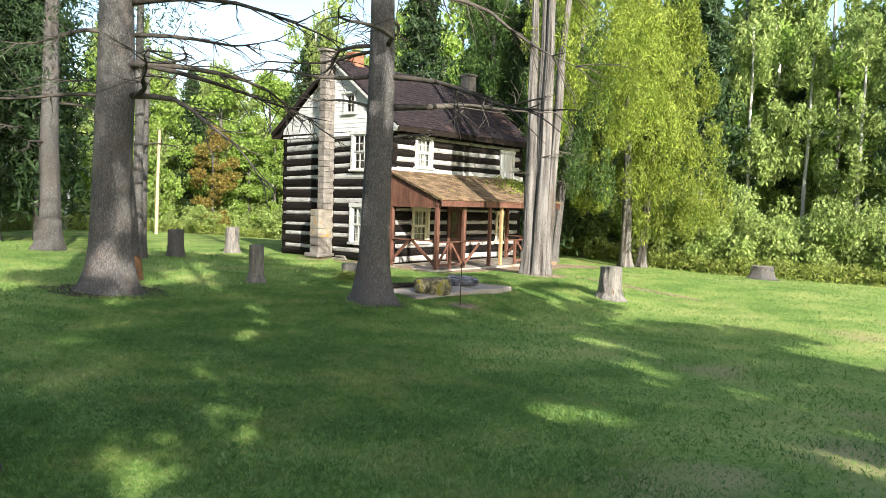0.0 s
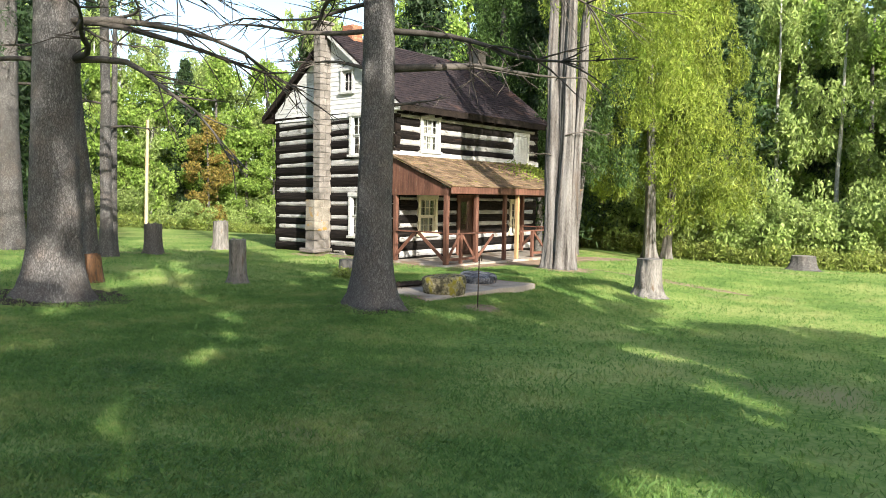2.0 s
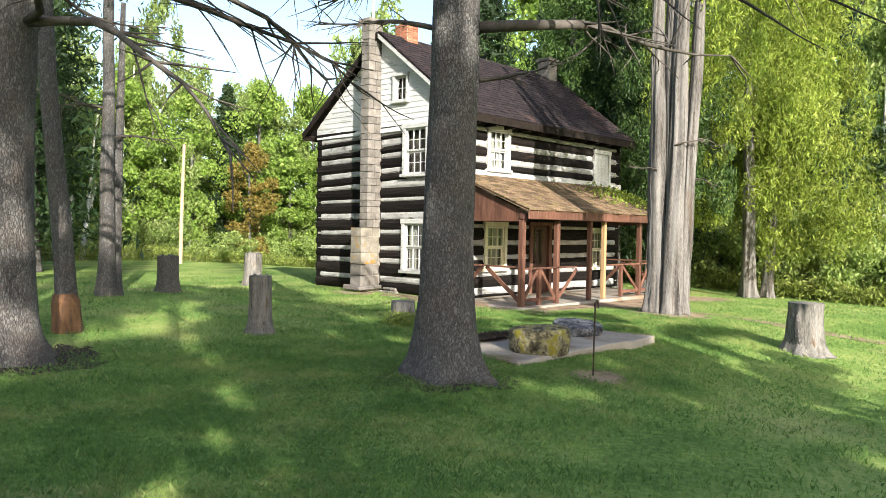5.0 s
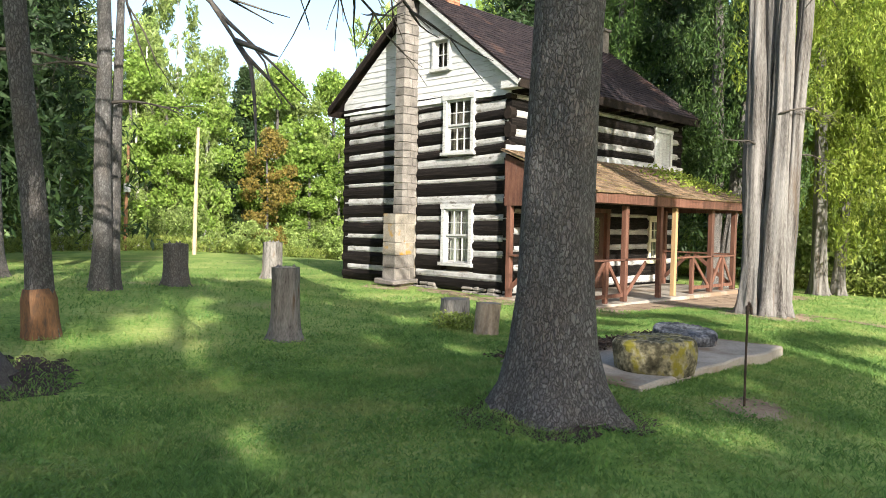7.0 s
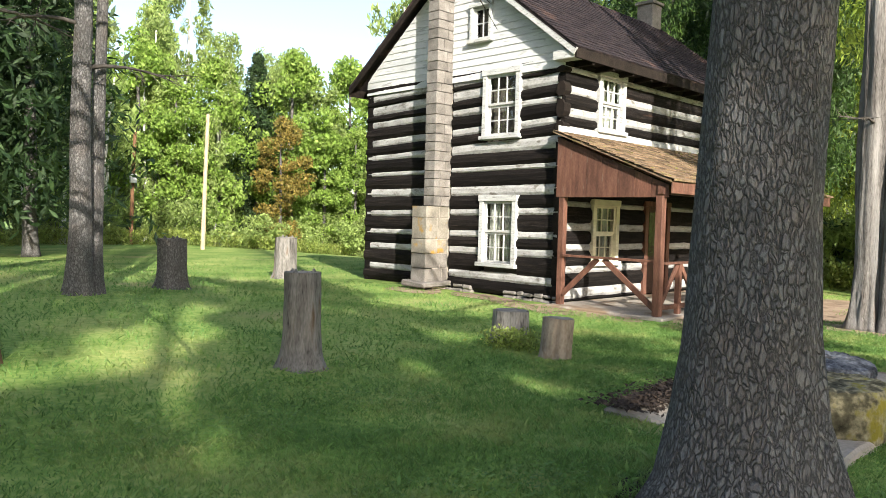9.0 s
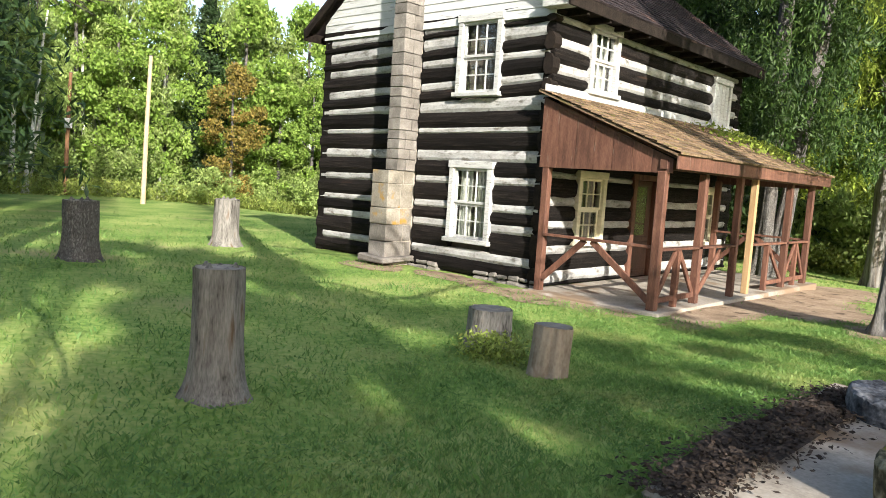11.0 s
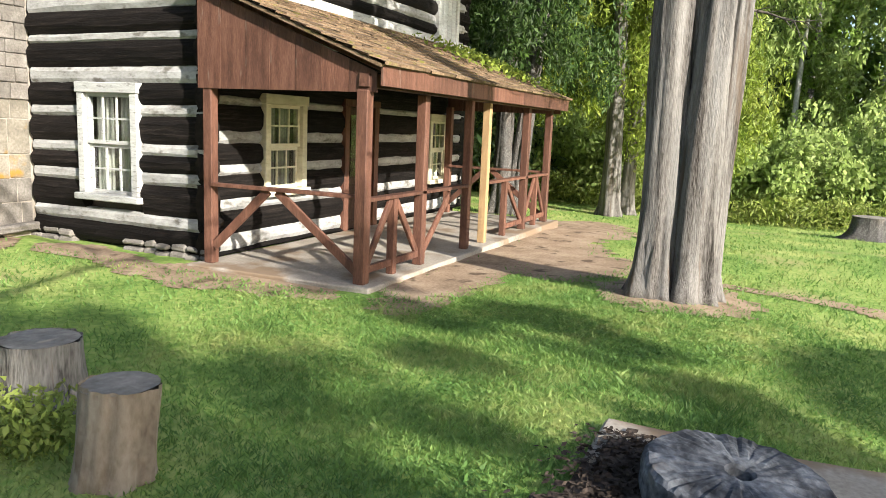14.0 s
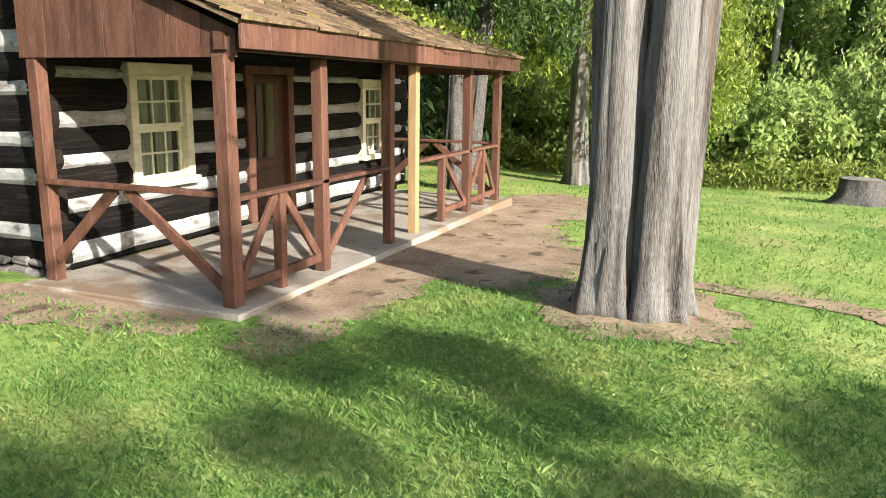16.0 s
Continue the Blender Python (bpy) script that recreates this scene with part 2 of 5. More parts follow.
def bark_material(name, crack, low, high, scale, stretch, stain):
    """Scaly bark: small plates parted by dark cracks, each plate with a tone of its own, and broad stains."""
    m = bpy.data.materials.new(name)
    m.use_nodes = True
    n, l = m.node_tree.nodes, m.node_tree.links
    b = n["Principled BSDF"]
    b.inputs["Roughness"].default_value, b.inputs["Specular IOR Level"].default_value = 0.95, 0.15
    tc, mp = n.new("ShaderNodeTexCoord"), n.new("ShaderNodeMapping")
    mp.inputs["Scale"].default_value = stretch
    l.new(tc.outputs["Object"], mp.inputs["Vector"])
    warp, bend = n.new("ShaderNodeTexNoise"), n.new("ShaderNodeVectorMath")
    warp.inputs["Scale"].default_value, warp.inputs["Detail"].default_value = scale * 0.6, 3
    l.new(mp.outputs[0], warp.inputs["Vector"])
    bend.operation, bend.inputs[1].default_value = "MULTIPLY_ADD", (0.06, 0.06, 0.06)
    l.new(warp.outputs["Color"], bend.inputs[0])
    l.new(mp.outputs[0], bend.inputs[2])
    edge, cell, grain, broad = n.new("ShaderNodeTexVoronoi"), n.new("ShaderNodeTexVoronoi"), n.new("ShaderNodeTexNoise"), n.new("ShaderNodeTexNoise")
    edge.feature = "DISTANCE_TO_EDGE"
    for v in (edge, cell):
        v.inputs["Scale"].default_value = scale
        l.new(bend.outputs[0], v.inputs["Vector"])
    grain.inputs["Scale"].default_value, grain.inputs["Detail"].default_value = scale * 3.5, 5
    broad.inputs["Scale"].default_value, broad.inputs["Detail"].default_value = 2.2, 4
    l.new(mp.outputs[0], grain.inputs["Vector"])
    l.new(tc.outputs["Object"], broad.inputs["Vector"])
    tone, mix = n.new("ShaderNodeSeparateColor"), n.new("ShaderNodeMix")
    l.new(cell.outputs["Color"], tone.inputs[0])
    mix.inputs["Factor"].default_value = 0.65
    l.new(tone.outputs[0], mix.inputs[2])
    l.new(grain.outputs["Fac"], mix.inputs[3])
    ramp = n.new("ShaderNodeValToRGB")
    ramp.color_ramp.elements[0].position, ramp.color_ramp.elements[0].color = 0.25, (*low, 1)
    ramp.color_ramp.elements[1].position, ramp.color_ramp.elements[1].color = 0.72, (*high, 1)
    l.new(mix.outputs[0], ramp.inputs[0])
    patch_range, patch_mix = n.new("ShaderNodeMapRange"), n.new("ShaderNodeMix")
    patch_range.inputs[1].default_value, patch_range.inputs[2].default_value, patch_range.inputs[4].default_value = 0.50, 0.68, 0.7
    l.new(broad.outputs["Fac"], patch_range.inputs[0])
    patch_mix.data_type = "RGBA"
    l.new(patch_range.outputs[0], patch_mix.inputs["Factor"])
    l.new(ramp.outputs[0], patch_mix.inputs[6])
    patch_mix.inputs[7].default_value = (*stain, 1)
    gap, cracks = n.new("ShaderNodeMapRange"), n.new("ShaderNodeMix")
    gap.inputs[1].default_value, gap.inputs[2].default_value = -0.05, 0.20
    l.new(edge.outputs["Distance"], gap.inputs[0])
    cracks.data_type = "RGBA"
    l.new(gap.outputs[0], cracks.inputs["Factor"])
    cracks.inputs[6].default_value = (*crack, 1)
    l.new(patch_mix.outputs[2], cracks.inputs[7])
    l.new(cracks.outputs[2], b.inputs["Base Color"])
    high_low, bp = n.new("ShaderNodeMath"), n.new("ShaderNodeBump")
    high_low.operation, high_low.inputs[1].default_value = "MULTIPLY_ADD", 0.5
    l.new(grain.outputs["Fac"], high_low.inputs[0])
    l.new(gap.outputs[0], high_low.inputs[2])
    bp.inputs["Strength"].default_value, bp.inputs["Distance"].default_value = 0.9, 0.02
    l.new(high_low.outputs[0], bp.inputs["Height"])
    l.new(bp.outputs[0], b.inputs["Normal"])
    return m


BARK = bark_material("pine_bark", (0.058, 0.053, 0.050), (0.10, 0.094, 0.090), (0.205, 0.195, 0.188), 38, (1.0, 1.0, 0.42), (0.165, 0.138, 0.12))
LOG_BARK = material("smooth_log_bark", [(0.28, (0.12, 0.09, 0.065)), (0.5, (0.26, 0.21, 0.16)), (0.78, (0.38, 0.33, 0.27))], 3, 0.85, 0.5, (1.5, 1.5, 0.8), 22, 0.1, ((0.17, 0.12, 0.08), 0.58, 4))


def leaf_material(name, a, b, c, see=0.35):
    return material(name, [(0.3, a), (0.5, b), (0.7, c)], 1.3, 0.6, 0.0, (1, 1, 1), 9, 0.60, coords="World", through_light=see, blade=0.7)


GRASS = material("grass_blade", [(0.3, (0.062, 0.150, 0.034)), (0.5, (0.150, 0.255, 0.062)), (0.7, (0.34, 0.355, 0.125))], 1.1, 0.6, 0.0, (1, 1, 1), 9, 0.30, coords="World", through_light=0.42, blade=0.8)
BROADLEAF = leaf_material("broad_leaf", (0.115, 0.20, 0.034), (0.22, 0.33, 0.062), (0.35, 0.44, 0.12), 0.5)
PALE_LEAF = leaf_material("pale_leaf", (0.145, 0.215, 0.055), (0.255, 0.335, 0.10), (0.38, 0.45, 0.17), 0.5)
CEDAR_LEAF = leaf_material("cedar_spray", (0.10, 0.165, 0.02), (0.22, 0.285, 0.04), (0.37, 0.41, 0.09), 0.45)
CONIFER = leaf_material("conifer_needles", (0.012, 0.030, 0.011), (0.030, 0.060, 0.020), (0.065, 0.105, 0.036), 0.3)
DARK_CEDAR = leaf_material("dark_cedar_spray", (0.022, 0.050, 0.010), (0.045, 0.090, 0.017), (0.085, 0.14, 0.03), 0.3)
RUST_LEAF = leaf_material("turning_leaf", (0.13, 0.14, 0.03), (0.24, 0.18, 0.04), (0.33, 0.24, 0.065))
WEED = leaf_material("tall_weeds", (0.15, 0.21, 0.045), (0.27, 0.33, 0.075), (0.40, 0.41, 0.14), 0.5)

GLASS = bpy.data.materials.new("window_glass")
GLASS.use_nodes = True
gb = GLASS.node_tree.nodes["Principled BSDF"]
gb.inputs["Base Color"].default_value = (0.9, 0.95, 0.95, 1)
gb.inputs["Roughness"].default_value, gb.inputs["Transmission Weight"].default_value, gb.inputs["IOR"].default_value = 0.02, 1.0, 1.45


# ---- mesh helpers ----
def mesh_of(name, bm, mat, smooth=False):
    me = bpy.data.meshes.new(name)
    bm.to_mesh(me)
    bm.free()
    me.materials.append(mat)
    if smooth:
        me.polygons.foreach_set("use_smooth", [True] * len(me.polygons))
    return me


def part(name, bm, mat, parent, label="", smooth=False, at=None):
    ob = new(name, mesh_of(name, bm, mat, smooth))
    ob.parent = parent
    if at is not None:
        ob.matrix_basis = at
    return tagged(ob, label) if label else ob


def thing(name, label, category, at=None, group="", kind=""):
    ob = new(name)
    ob.empty_display_size = 0.2
    if at is not None:
        ob.matrix_basis = at
    return tagged(ob, label, category, group, kind)


def solo(name, bm, mat, label, category, at=None, group="", kind="", smooth=False):
    ob = new(name, mesh_of(name, bm, mat, smooth))
    if at is not None:
        ob.matrix_basis = at
    return tagged(ob, label, category, group, kind)


def box(x0, y0, z0, x1, y1, z1, bevel=0.0, bm=None):
    bm = bm or bmesh.new()
    r = bmesh.ops.create_cube(bm, size=1, matrix=Matrix.LocRotScale(((x0 + x1) / 2, (y0 + y1) / 2, (z0 + z1) / 2), None, (abs(x1 - x0), abs(y1 - y0), abs(z1 - z0))))
    if bevel:
        es = list({e for v in r["verts"] for e in v.link_edges})
        bmesh.ops.bevel(bm, geom=es, offset=bevel, segments=1, affect="EDGES")
    return bm


def beam(p, q, w, h, up=Vector((0, 0, 1)), bevel=0.006):
    """A square timber from p to q, w across and h along up."""
    p, q = Vector(p), Vector(q)
    d = (q - p).normalized()
    side = d.cross(up).normalized()
    top = side.cross(d).normalized()
    m = Matrix((side, d, top)).transposed().to_4x4()
    m.translation = (p + q) / 2
    bm = box(-w / 2, -(q - p).length / 2, -h / 2, w / 2, (q - p).length / 2, h / 2, bevel)
    bm.transform(m)
    return bm


def rough_bar(length, height, depth, seed, wobble=0.012, steps=0.22, square=0.7):
    """A hewn bar along x from 0 to length, centred on z, its face at y = 0 with the depth behind it."""
    bm = bmesh.new()
    n = max(2, int(length / steps) + 1)
    rings = []
    k = 8
    for i in range(n + 1):
        x = length * i / n
        ring = []
        for j in range(k):
            a = 2 * math.pi * (j + 0.5) / k
            cy, cz = math.cos(a), math.sin(a)
            s = (abs(cy) ** 4 + abs(cz) ** 4) ** -0.25
            y, z = depth / 2 * (1 - cy * (square * s + 1 - square)), height / 2 * cz * (square * s + 1 - square)
            w = wobble * (noise.noise(Vector((x * 1.3, seed * 7.1 + j * 1.7, 0.3))) + 0.6 * noise.noise(Vector((x * 6, seed * 3.7 + j, 4.0))))
            ring.append(bm.verts.new((x, y + w * 0.8, z + w * (1 if cz > 0 else -1) * 1.2 + 0.6 * wobble * noise.noise(Vector((x * 0.7, seed, 9))))))
        rings.append(ring)
    for a, b in zip(rings, rings[1:]):
        for j in range(k):
            bm.faces.new((a[j], a[(j + 1) % k], b[(j + 1) % k], b[j]))
    bm.faces.new(rings[0][::-1])
    bm.faces.new(rings[-1])
    bmesh.ops.recalc_face_normals(bm, faces=bm.faces)
    return bm


def tube(points, radii, sides=8, ripple=0.0, freq=3.0, seed=0.0, bm=None, lobes=0, cap=True):
    """A tapered tube through points; ripple roughens it, lobes give it buttresses that fade upwards."""
    bm = bm or bmesh.new()
    pts = [Vector(p) for p in points]
    rings = []
    ref = Vector((1, 0.13, 0.07)).normalized()
    for i, (p, r) in enumerate(zip(pts, radii)):
        d = (pts[min(i + 1, len(pts) - 1)] - pts[max(i - 1, 0)]).normalized()
        u = d.cross(ref)
        u = u.normalized() if u.length > 1e-3 else d.orthogonal().normalized()
        v = d.cross(u)
        ring = []
        for j in range(sides):
            a = 2 * math.pi * j / sides
            k = 1 + ripple * (noise.noise(Vector((math.cos(a) * freq + seed, math.sin(a) * freq, p.z * 0.35))) + 0.5 * noise.noise(Vector((math.cos(a) * freq * 3, math.sin(a) * freq * 3 + seed, p.z * 2.5))))
            if lobes:
                k += lobes * max(0.0, 1 - i / 5) ** 2 * (0.5 + 0.5 * math.cos(a * 5 + seed)) 
            ring.append(bm.verts.new(p + (u * math.cos(a) + v * math.sin(a)) * r * k))
        rings.append(ring)
    for a, b in zip(rings, rings[1:]):
        for j in range(sides):
            bm.faces.new((a[j], a[(j + 1) % sides], b[(j + 1) % sides], b[j]))
    if cap:
        bm.faces.new(rings[-1])
        bm.faces.new(rings[0][::-1])
    return bm


def quads_mesh(name, corners, mat):
    """One mesh of loose four-cornered leaves; corners is an array n x 4 x 3."""
    n = len(corners)
    me = bpy.data.meshes.new(name)
    me.vertices.add(n * 4)
    me.vertices.foreach_set("co", np.asarray(corners, dtype=np.float32).reshape(-1))
    me.loops.add(n * 4)
    me.loops.foreach_set("vertex_index", np.arange(n * 4, dtype=np.int32))
    me.polygons.add(n)
    me.polygons.foreach_set("loop_start", np.arange(0, n * 4, 4, dtype=np.int32))
    me.update(calc_edges=True)
    me.materials.append(mat)
    return me


RNG = np.random.default_rng(5)


def leaves_at(centres, length, width, droop=0.0, flat=0.0):
    """Leaf corners at the centres: random turns, droop pulls the tips down, flat keeps the blades level."""
    n = len(centres)
    d = RNG.normal(size=(n, 3))
    d[:, 2] = d[:, 2] * (1 - flat) - droop * 2.2
    d /= np.linalg.norm(d, axis=1, keepdims=True)
    s = RNG.normal(size=(n, 3))
    s[:, 2] *= 1 - flat
    s -= d * np.sum(s * d, axis=1, keepdims=True)
    s /= np.linalg.norm(s, axis=1, keepdims=True) + 1e-6
    k = RNG.uniform(0.6, 1.3, (n, 1))
    a, w = d * length * k, s * width * k * 0.5
    c = np.asarray(centres)
    return np.stack([c - a * 0.5, c + w - a * 0.05, c + a * 0.5, c - w - a * 0.05], axis=1)


def ground_z(x, y):
    """The lie of the land: it falls gently past the house and rises to the side with the stumps."""
    z = float(np.interp(x, (-60, -20, -13, -10.5, -8, -4.2, 0, 6, 16, 26, 60), (1.6, 0.62, 0.22, 0.06, 0.02, -0.10, -0.08, -0.12, -0.75, -1.05, -1.5)))
    side = float(np.interp(y, (-10, -8, -5, -3, -2, 2, 7, 14, 30, 60), (-0.25, -0.1, 0, 0.06, 0.10, 0.30, 0.32, 0.15, -0.5, -0.8)))
    if y > -5:
        near = float(np.interp(x, (-8, -5, -3.5, -0.6, 12, 20), (1, 0.8, 0.45, 0.25, 0.25, 1)))
    else:
        near = float(np.interp(x, (-11, -7, -3, 3, 12), (0, 0.6, 1, 1, 0)))
    mound = 0.12 * math.exp(-((x - 1.0) ** 2 + (y + 5.2) ** 2) / 3) + 0.12 * math.exp(-((x + 8.06) ** 2 + (y + 7.17) ** 2) / 1.2) + 0.20 * math.exp(-((x + 4.4) ** 2 / 5 + (y + 6.1) ** 2) / 3.5)
    return z + side * near + mound + 0.02 * noise.noise(Vector((x * 0.35, y * 0.35, 0))) + 0.01 * noise.noise(Vector((x * 1.3, y * 1.3, 5)))


def foot(x, y, rz=0, sink=0.02):
    return pose(x, y, ground_z(x, y) - sink, 0, 0, rz)


# ---- ground ----
def sheet(name, xs, ys, height, mat, label, lift=0.0, keep=None):
    bm = bmesh.new()
    grid = [[bm.verts.new((x, y, height(x, y) + lift)) for y in ys] for x in xs]
    for i in range(len(xs) - 1):
        for j in range(len(ys) - 1):
            if keep is None or keep((xs[i] + xs[i + 1]) / 2, (ys[j] + ys[j + 1]) / 2):
                bm.faces.new((grid[i][j], grid[i + 1][j], grid[i + 1][j + 1], grid[i][j + 1]))
    loose = [v for v in bm.verts if not v.link_faces]
    bmesh.ops.delete(bm, geom=loose, context="VERTS")
    return solo(name, bm, mat, label, "ground", kind="structure", smooth=True)


def steps_to(a, b, near0, near1, fine, coarse):
    out, v = [], a
    while v < b:
        out.append(v)
        v += fine if near0 <= v < near1 else coarse
    return out + [b]


sheet("ground", [-400, -200, -100] + steps_to(-60, 60, -22, 14, 0.3, 3) + [100, 200, 400], [-400, -200, -100] + steps_to(-60, 60, -16, 8, 0.3, 3) + [100, 200, 400], ground_z, LAWN, "mown lawn with clover and worn dry patches")


def patch(name, blobs, mat, label, lift, step=0.1, rag=0.25):
    """A bare patch on the lawn, the union of a few soft-edged ovals (x, y, rx, ry)."""
    def inside(x, y):
        r = rag * noise.noise(Vector((x * 2.3, y * 2.3, 1.5))) + 0.5 * rag * noise.noise(Vector((x * 7, y * 7, 2.5)))
        return any(((x - a) / p) ** 2 + ((y - b) / q) ** 2 < 1 + r for a, b, p, q in blobs)
    x0, x1 = min(b[0] - b[2] for b in blobs) - 0.3, max(b[0] + b[2] for b in blobs) + 0.3
    y0, y1 = min(b[1] - b[3] for b in blobs) - 0.3, max(b[1] + b[3] for b in blobs) + 0.3
    return sheet(name, list(np.arange(x0, x1, step)), list(np.arange(y0, y1, step)), ground_z, mat, label, lift, inside)


BARE = [(1.1, -5.3, 0.95, 0.85), (1.0, -2.85, 2.0, 0.55), (3.6, -3.0, 2.4, 0.85), (6.6, -2.9, 2.4, 0.95), (2.6, -3.9, 1.5, 0.75), (8.8, -2.6, 1.5, 0.8)]
patch("bare_earth", BARE, EARTH, "trodden brown earth along the porch slab", 0.012, 0.08, 0.55)
patch("pine_litter", [(-8.06, -7.17, 0.8, 0.7)], MULCH, "dark needle litter round the pine's foot", 0.006, 0.08, 0.5)
patch("pine_litter", [(-11.44, -3.07, 1.2, 1.1)], MULCH, "dark needle litter round the pine's foot", 0.006, 0.08, 0.5)
patch("bare_earth", [(-6.05, -7.92, 0.42, 0.32)], EARTH, "small bare spot at the iron stake", 0.012, 0.06, 0.4)
patch("footpath", [(2.35, -6.6, 0.25, 1.3), (2.1, -8.6, 0.25, 1.5)], EARTH, "faint worn path across the lawn", 0.012, 0.1, 0.5)
patch("bare_earth", [(-0.7, -0.7, 0.5, 1.5), (-0.5, 1.6, 0.35, 0.9), (-0.9, 3.0, 0.5, 0.7)], EARTH, "bare dirt against the house foundation", 0.012, 0.08, 0.5)


# ---- house ----
LX, LY = 7.92, 5.88
house = thing("house", "two-storey log house with white chinking and dark roof", "house")
RIGHT = [(4.63, 4.46), (4.39, 4.18), (3.94, 3.83), (3.55, 3.43), (3.20, 2.95), (2.67, 2.58), (2.26, 2.06), (1.80, 1.68), (1.33, 1.20), (0.98, 0.84), (0.45, 0.29)]
LEFT = [(4.44, 4.29), (4.15, 3.95), (3.80, 3.65), (3.36, 3.20), (2.98, 2.89), (2.58, 2.50), (2.18, 2.03), (1.67, 1.56), (1.24, 1.13), (0.90, 0.77), (0.43, 0.31)]
FRONT = [(4.84, 4.80), (4.50, 4.40), (4.14, 3.99), (3.72, 3.57), (3.38, 3.16), (2.85, 2.72), (2.40, 2.28), (1.93, 1.85), (1.51, 1.38), (1.11, 0.99), (0.68, 0.55), (0.25, 0.06)]


def strip(parent, name, mat, u0, u1, z0, z1, place, proud, depth, seed, wobble):
    """One bar of a log wall from u0 to u1 along the wall; z0 and z1 are (low, high) at either end."""
    length = u1 - u0
    h = ((z0[1] - z0[0]) + (z1[1] - z1[0])) / 2
    bm = rough_bar(length, h, depth, seed, wobble)
    tilt = math.atan2((z1[0] + z1[1] - z0[0] - z0[1]) / 2, length)
    m = place @ pose(u0, -proud, (z0[0] + z0[1]) / 2) @ Matrix.Rotation(-tilt, 4, "Y")
    return part(name, bm, mat, parent, at=m)


def log_wall(parent, place, length, courses_a, courses_b, holes, low, high, seed):
    """Logs and chinking, cut at the holes (u0, u1, z0, z1); place puts u along x with the face at y = 0, facing -y."""
    def lerp(u, i, k):
        return courses_a[i][k] + (courses_b[i][k] - courses_a[i][k]) * u / length
    rows = []
    n = len(courses_a)
    for i in range(n):
        rows.append(("chinking", CHINK, lambda u, i=i: (lerp(u, i, 1) - 0.02, lerp(u, i, 0) + 0.02), 0.0, 0.12, 0.016))
    for i in range(n + 1):
        top = (lambda u: high) if i == 0 else (lambda u, i=i: lerp(u, i - 1, 1))
        bot = (lambda u: low) if i == n else (lambda u, i=i: lerp(u, i, 0))
        rows.append(("log", LOG, lambda u, t=top, b=bot: (b(u), t(u)), 0.035, 0.20, 0.03))
    for r, (name, mat, span, proud, depth, wob) in enumerate(rows):
        lo, hi = span(length / 2)
        if hi - lo < 0.02:
            continue
        cuts = sorted((a, b) for a, b, z0, z1 in holes if z0 < (lo + hi) / 2 < z1)
        u = 0.0 if name == "log" else 0.06
        end = length if name == "log" else length - 0.06
        for a, b in cuts + [(end, end)]:
            if a - u > 0.05:
                strip(parent, name, mat, u, a, span(u), span(a), place, proud, depth, seed + r * 3.3 + u, wob)
            u = max(u, b)


GABLE = Matrix.Rotation(radians(-90), 4, "Z")  # u runs towards -y, the face looks to -x
wall_west = part("wall", box(0.20, 0.2, 0.1, 0.24, LY - 0.2, 4.5), INSIDE, house, "gable wall of dark hewn logs and white chinking")
log_wall(wall_west, Matrix.Translation((0, LY, 0)) @ GABLE, LY, LEFT, RIGHT, [(LY - 2.04, LY - 1.04, 0.6, 2.05), (LY - 2.04, LY - 1.04, 3.2, 4.62), (LY - 3.3, LY - 2.95, -1, 9)], 0.02, 4.68, 11)
wall_front = part("wall", box(0.24, 0.20, 0.1, LX - 0.2, 0.24, 4.6), INSIDE, house, "long front wall of dark logs and white chinking")
log_wall(wall_front, Matrix.Identity(4), LX, FRONT, FRONT, [(1.02, 1.96, 0.72, 2.02), (3.02, 4.08, -1, 2.02), (6.1, 7.0, 0.6, 1.95), (1.08, 2.04, 3.34, 4.60), (6.28, 7.26, 3.06, 4.40)], 0.0, 5.0, 61)
wall_back = part("wall", box(0.0, LY - 0.2, 0.0, LX, LY, 4.6), LOG, house, "rear wall of dark logs")
wall_east = part("wall", box(LX - 0.2, 0.0, 0.0, LX, LY - 0.2, 4.6), LOG, house, "far gable wall of dark logs")
part("floor", box(0.2, 0.2, 0.05, LX - 0.2, LY - 0.2, 0.1), INSIDE, house)
part("floor", box(0.25, 0.25, 2.55, LX - 0.25, LY - 0.25, 2.65), INSIDE, house)
# dovetailed log ends at the near corner
for i, (a, b) in enumerate(zip([(4.7, 4.62)] + RIGHT, RIGHT + [(0.02, 0)])):
    bm = rough_bar(0.20, max(0.12, a[1] - b[0] + 0.05), 0.20, 300 + i, 0.02, 0.07)
    part("log", bm, LOG_END, wall_west, at=pose(-0.055, -0.055, (a[1] + b[0]) / 2))


def dry_stones(parent, x0, y0, x1, y1, seed):
    rnd = random.Random(seed)
    p, q = Vector((x0, y0, 0)), Vector((x1, y1, 0))
    d = (q - p).normalized()
    u = 0.0
    while u < (q - p).length:
        w, h = rnd.uniform(0.10, 0.34), rnd.uniform(0.05, 0.11)
        for k in range(2):
            bm = stone_block(w, rnd.uniform(0.18, 0.3), h, rnd.random() * 50)
            c = p + d * (u + w / 2)
            part("stone", bm, STONE, parent, at=pose(c.x, c.y, ground_z(c.x, c.y) + 0.01 + k * 0.10, 0, 0, math.degrees(math.atan2(d.y, d.x)) + rnd.uniform(-8, 8)))
        u += w + 0.02


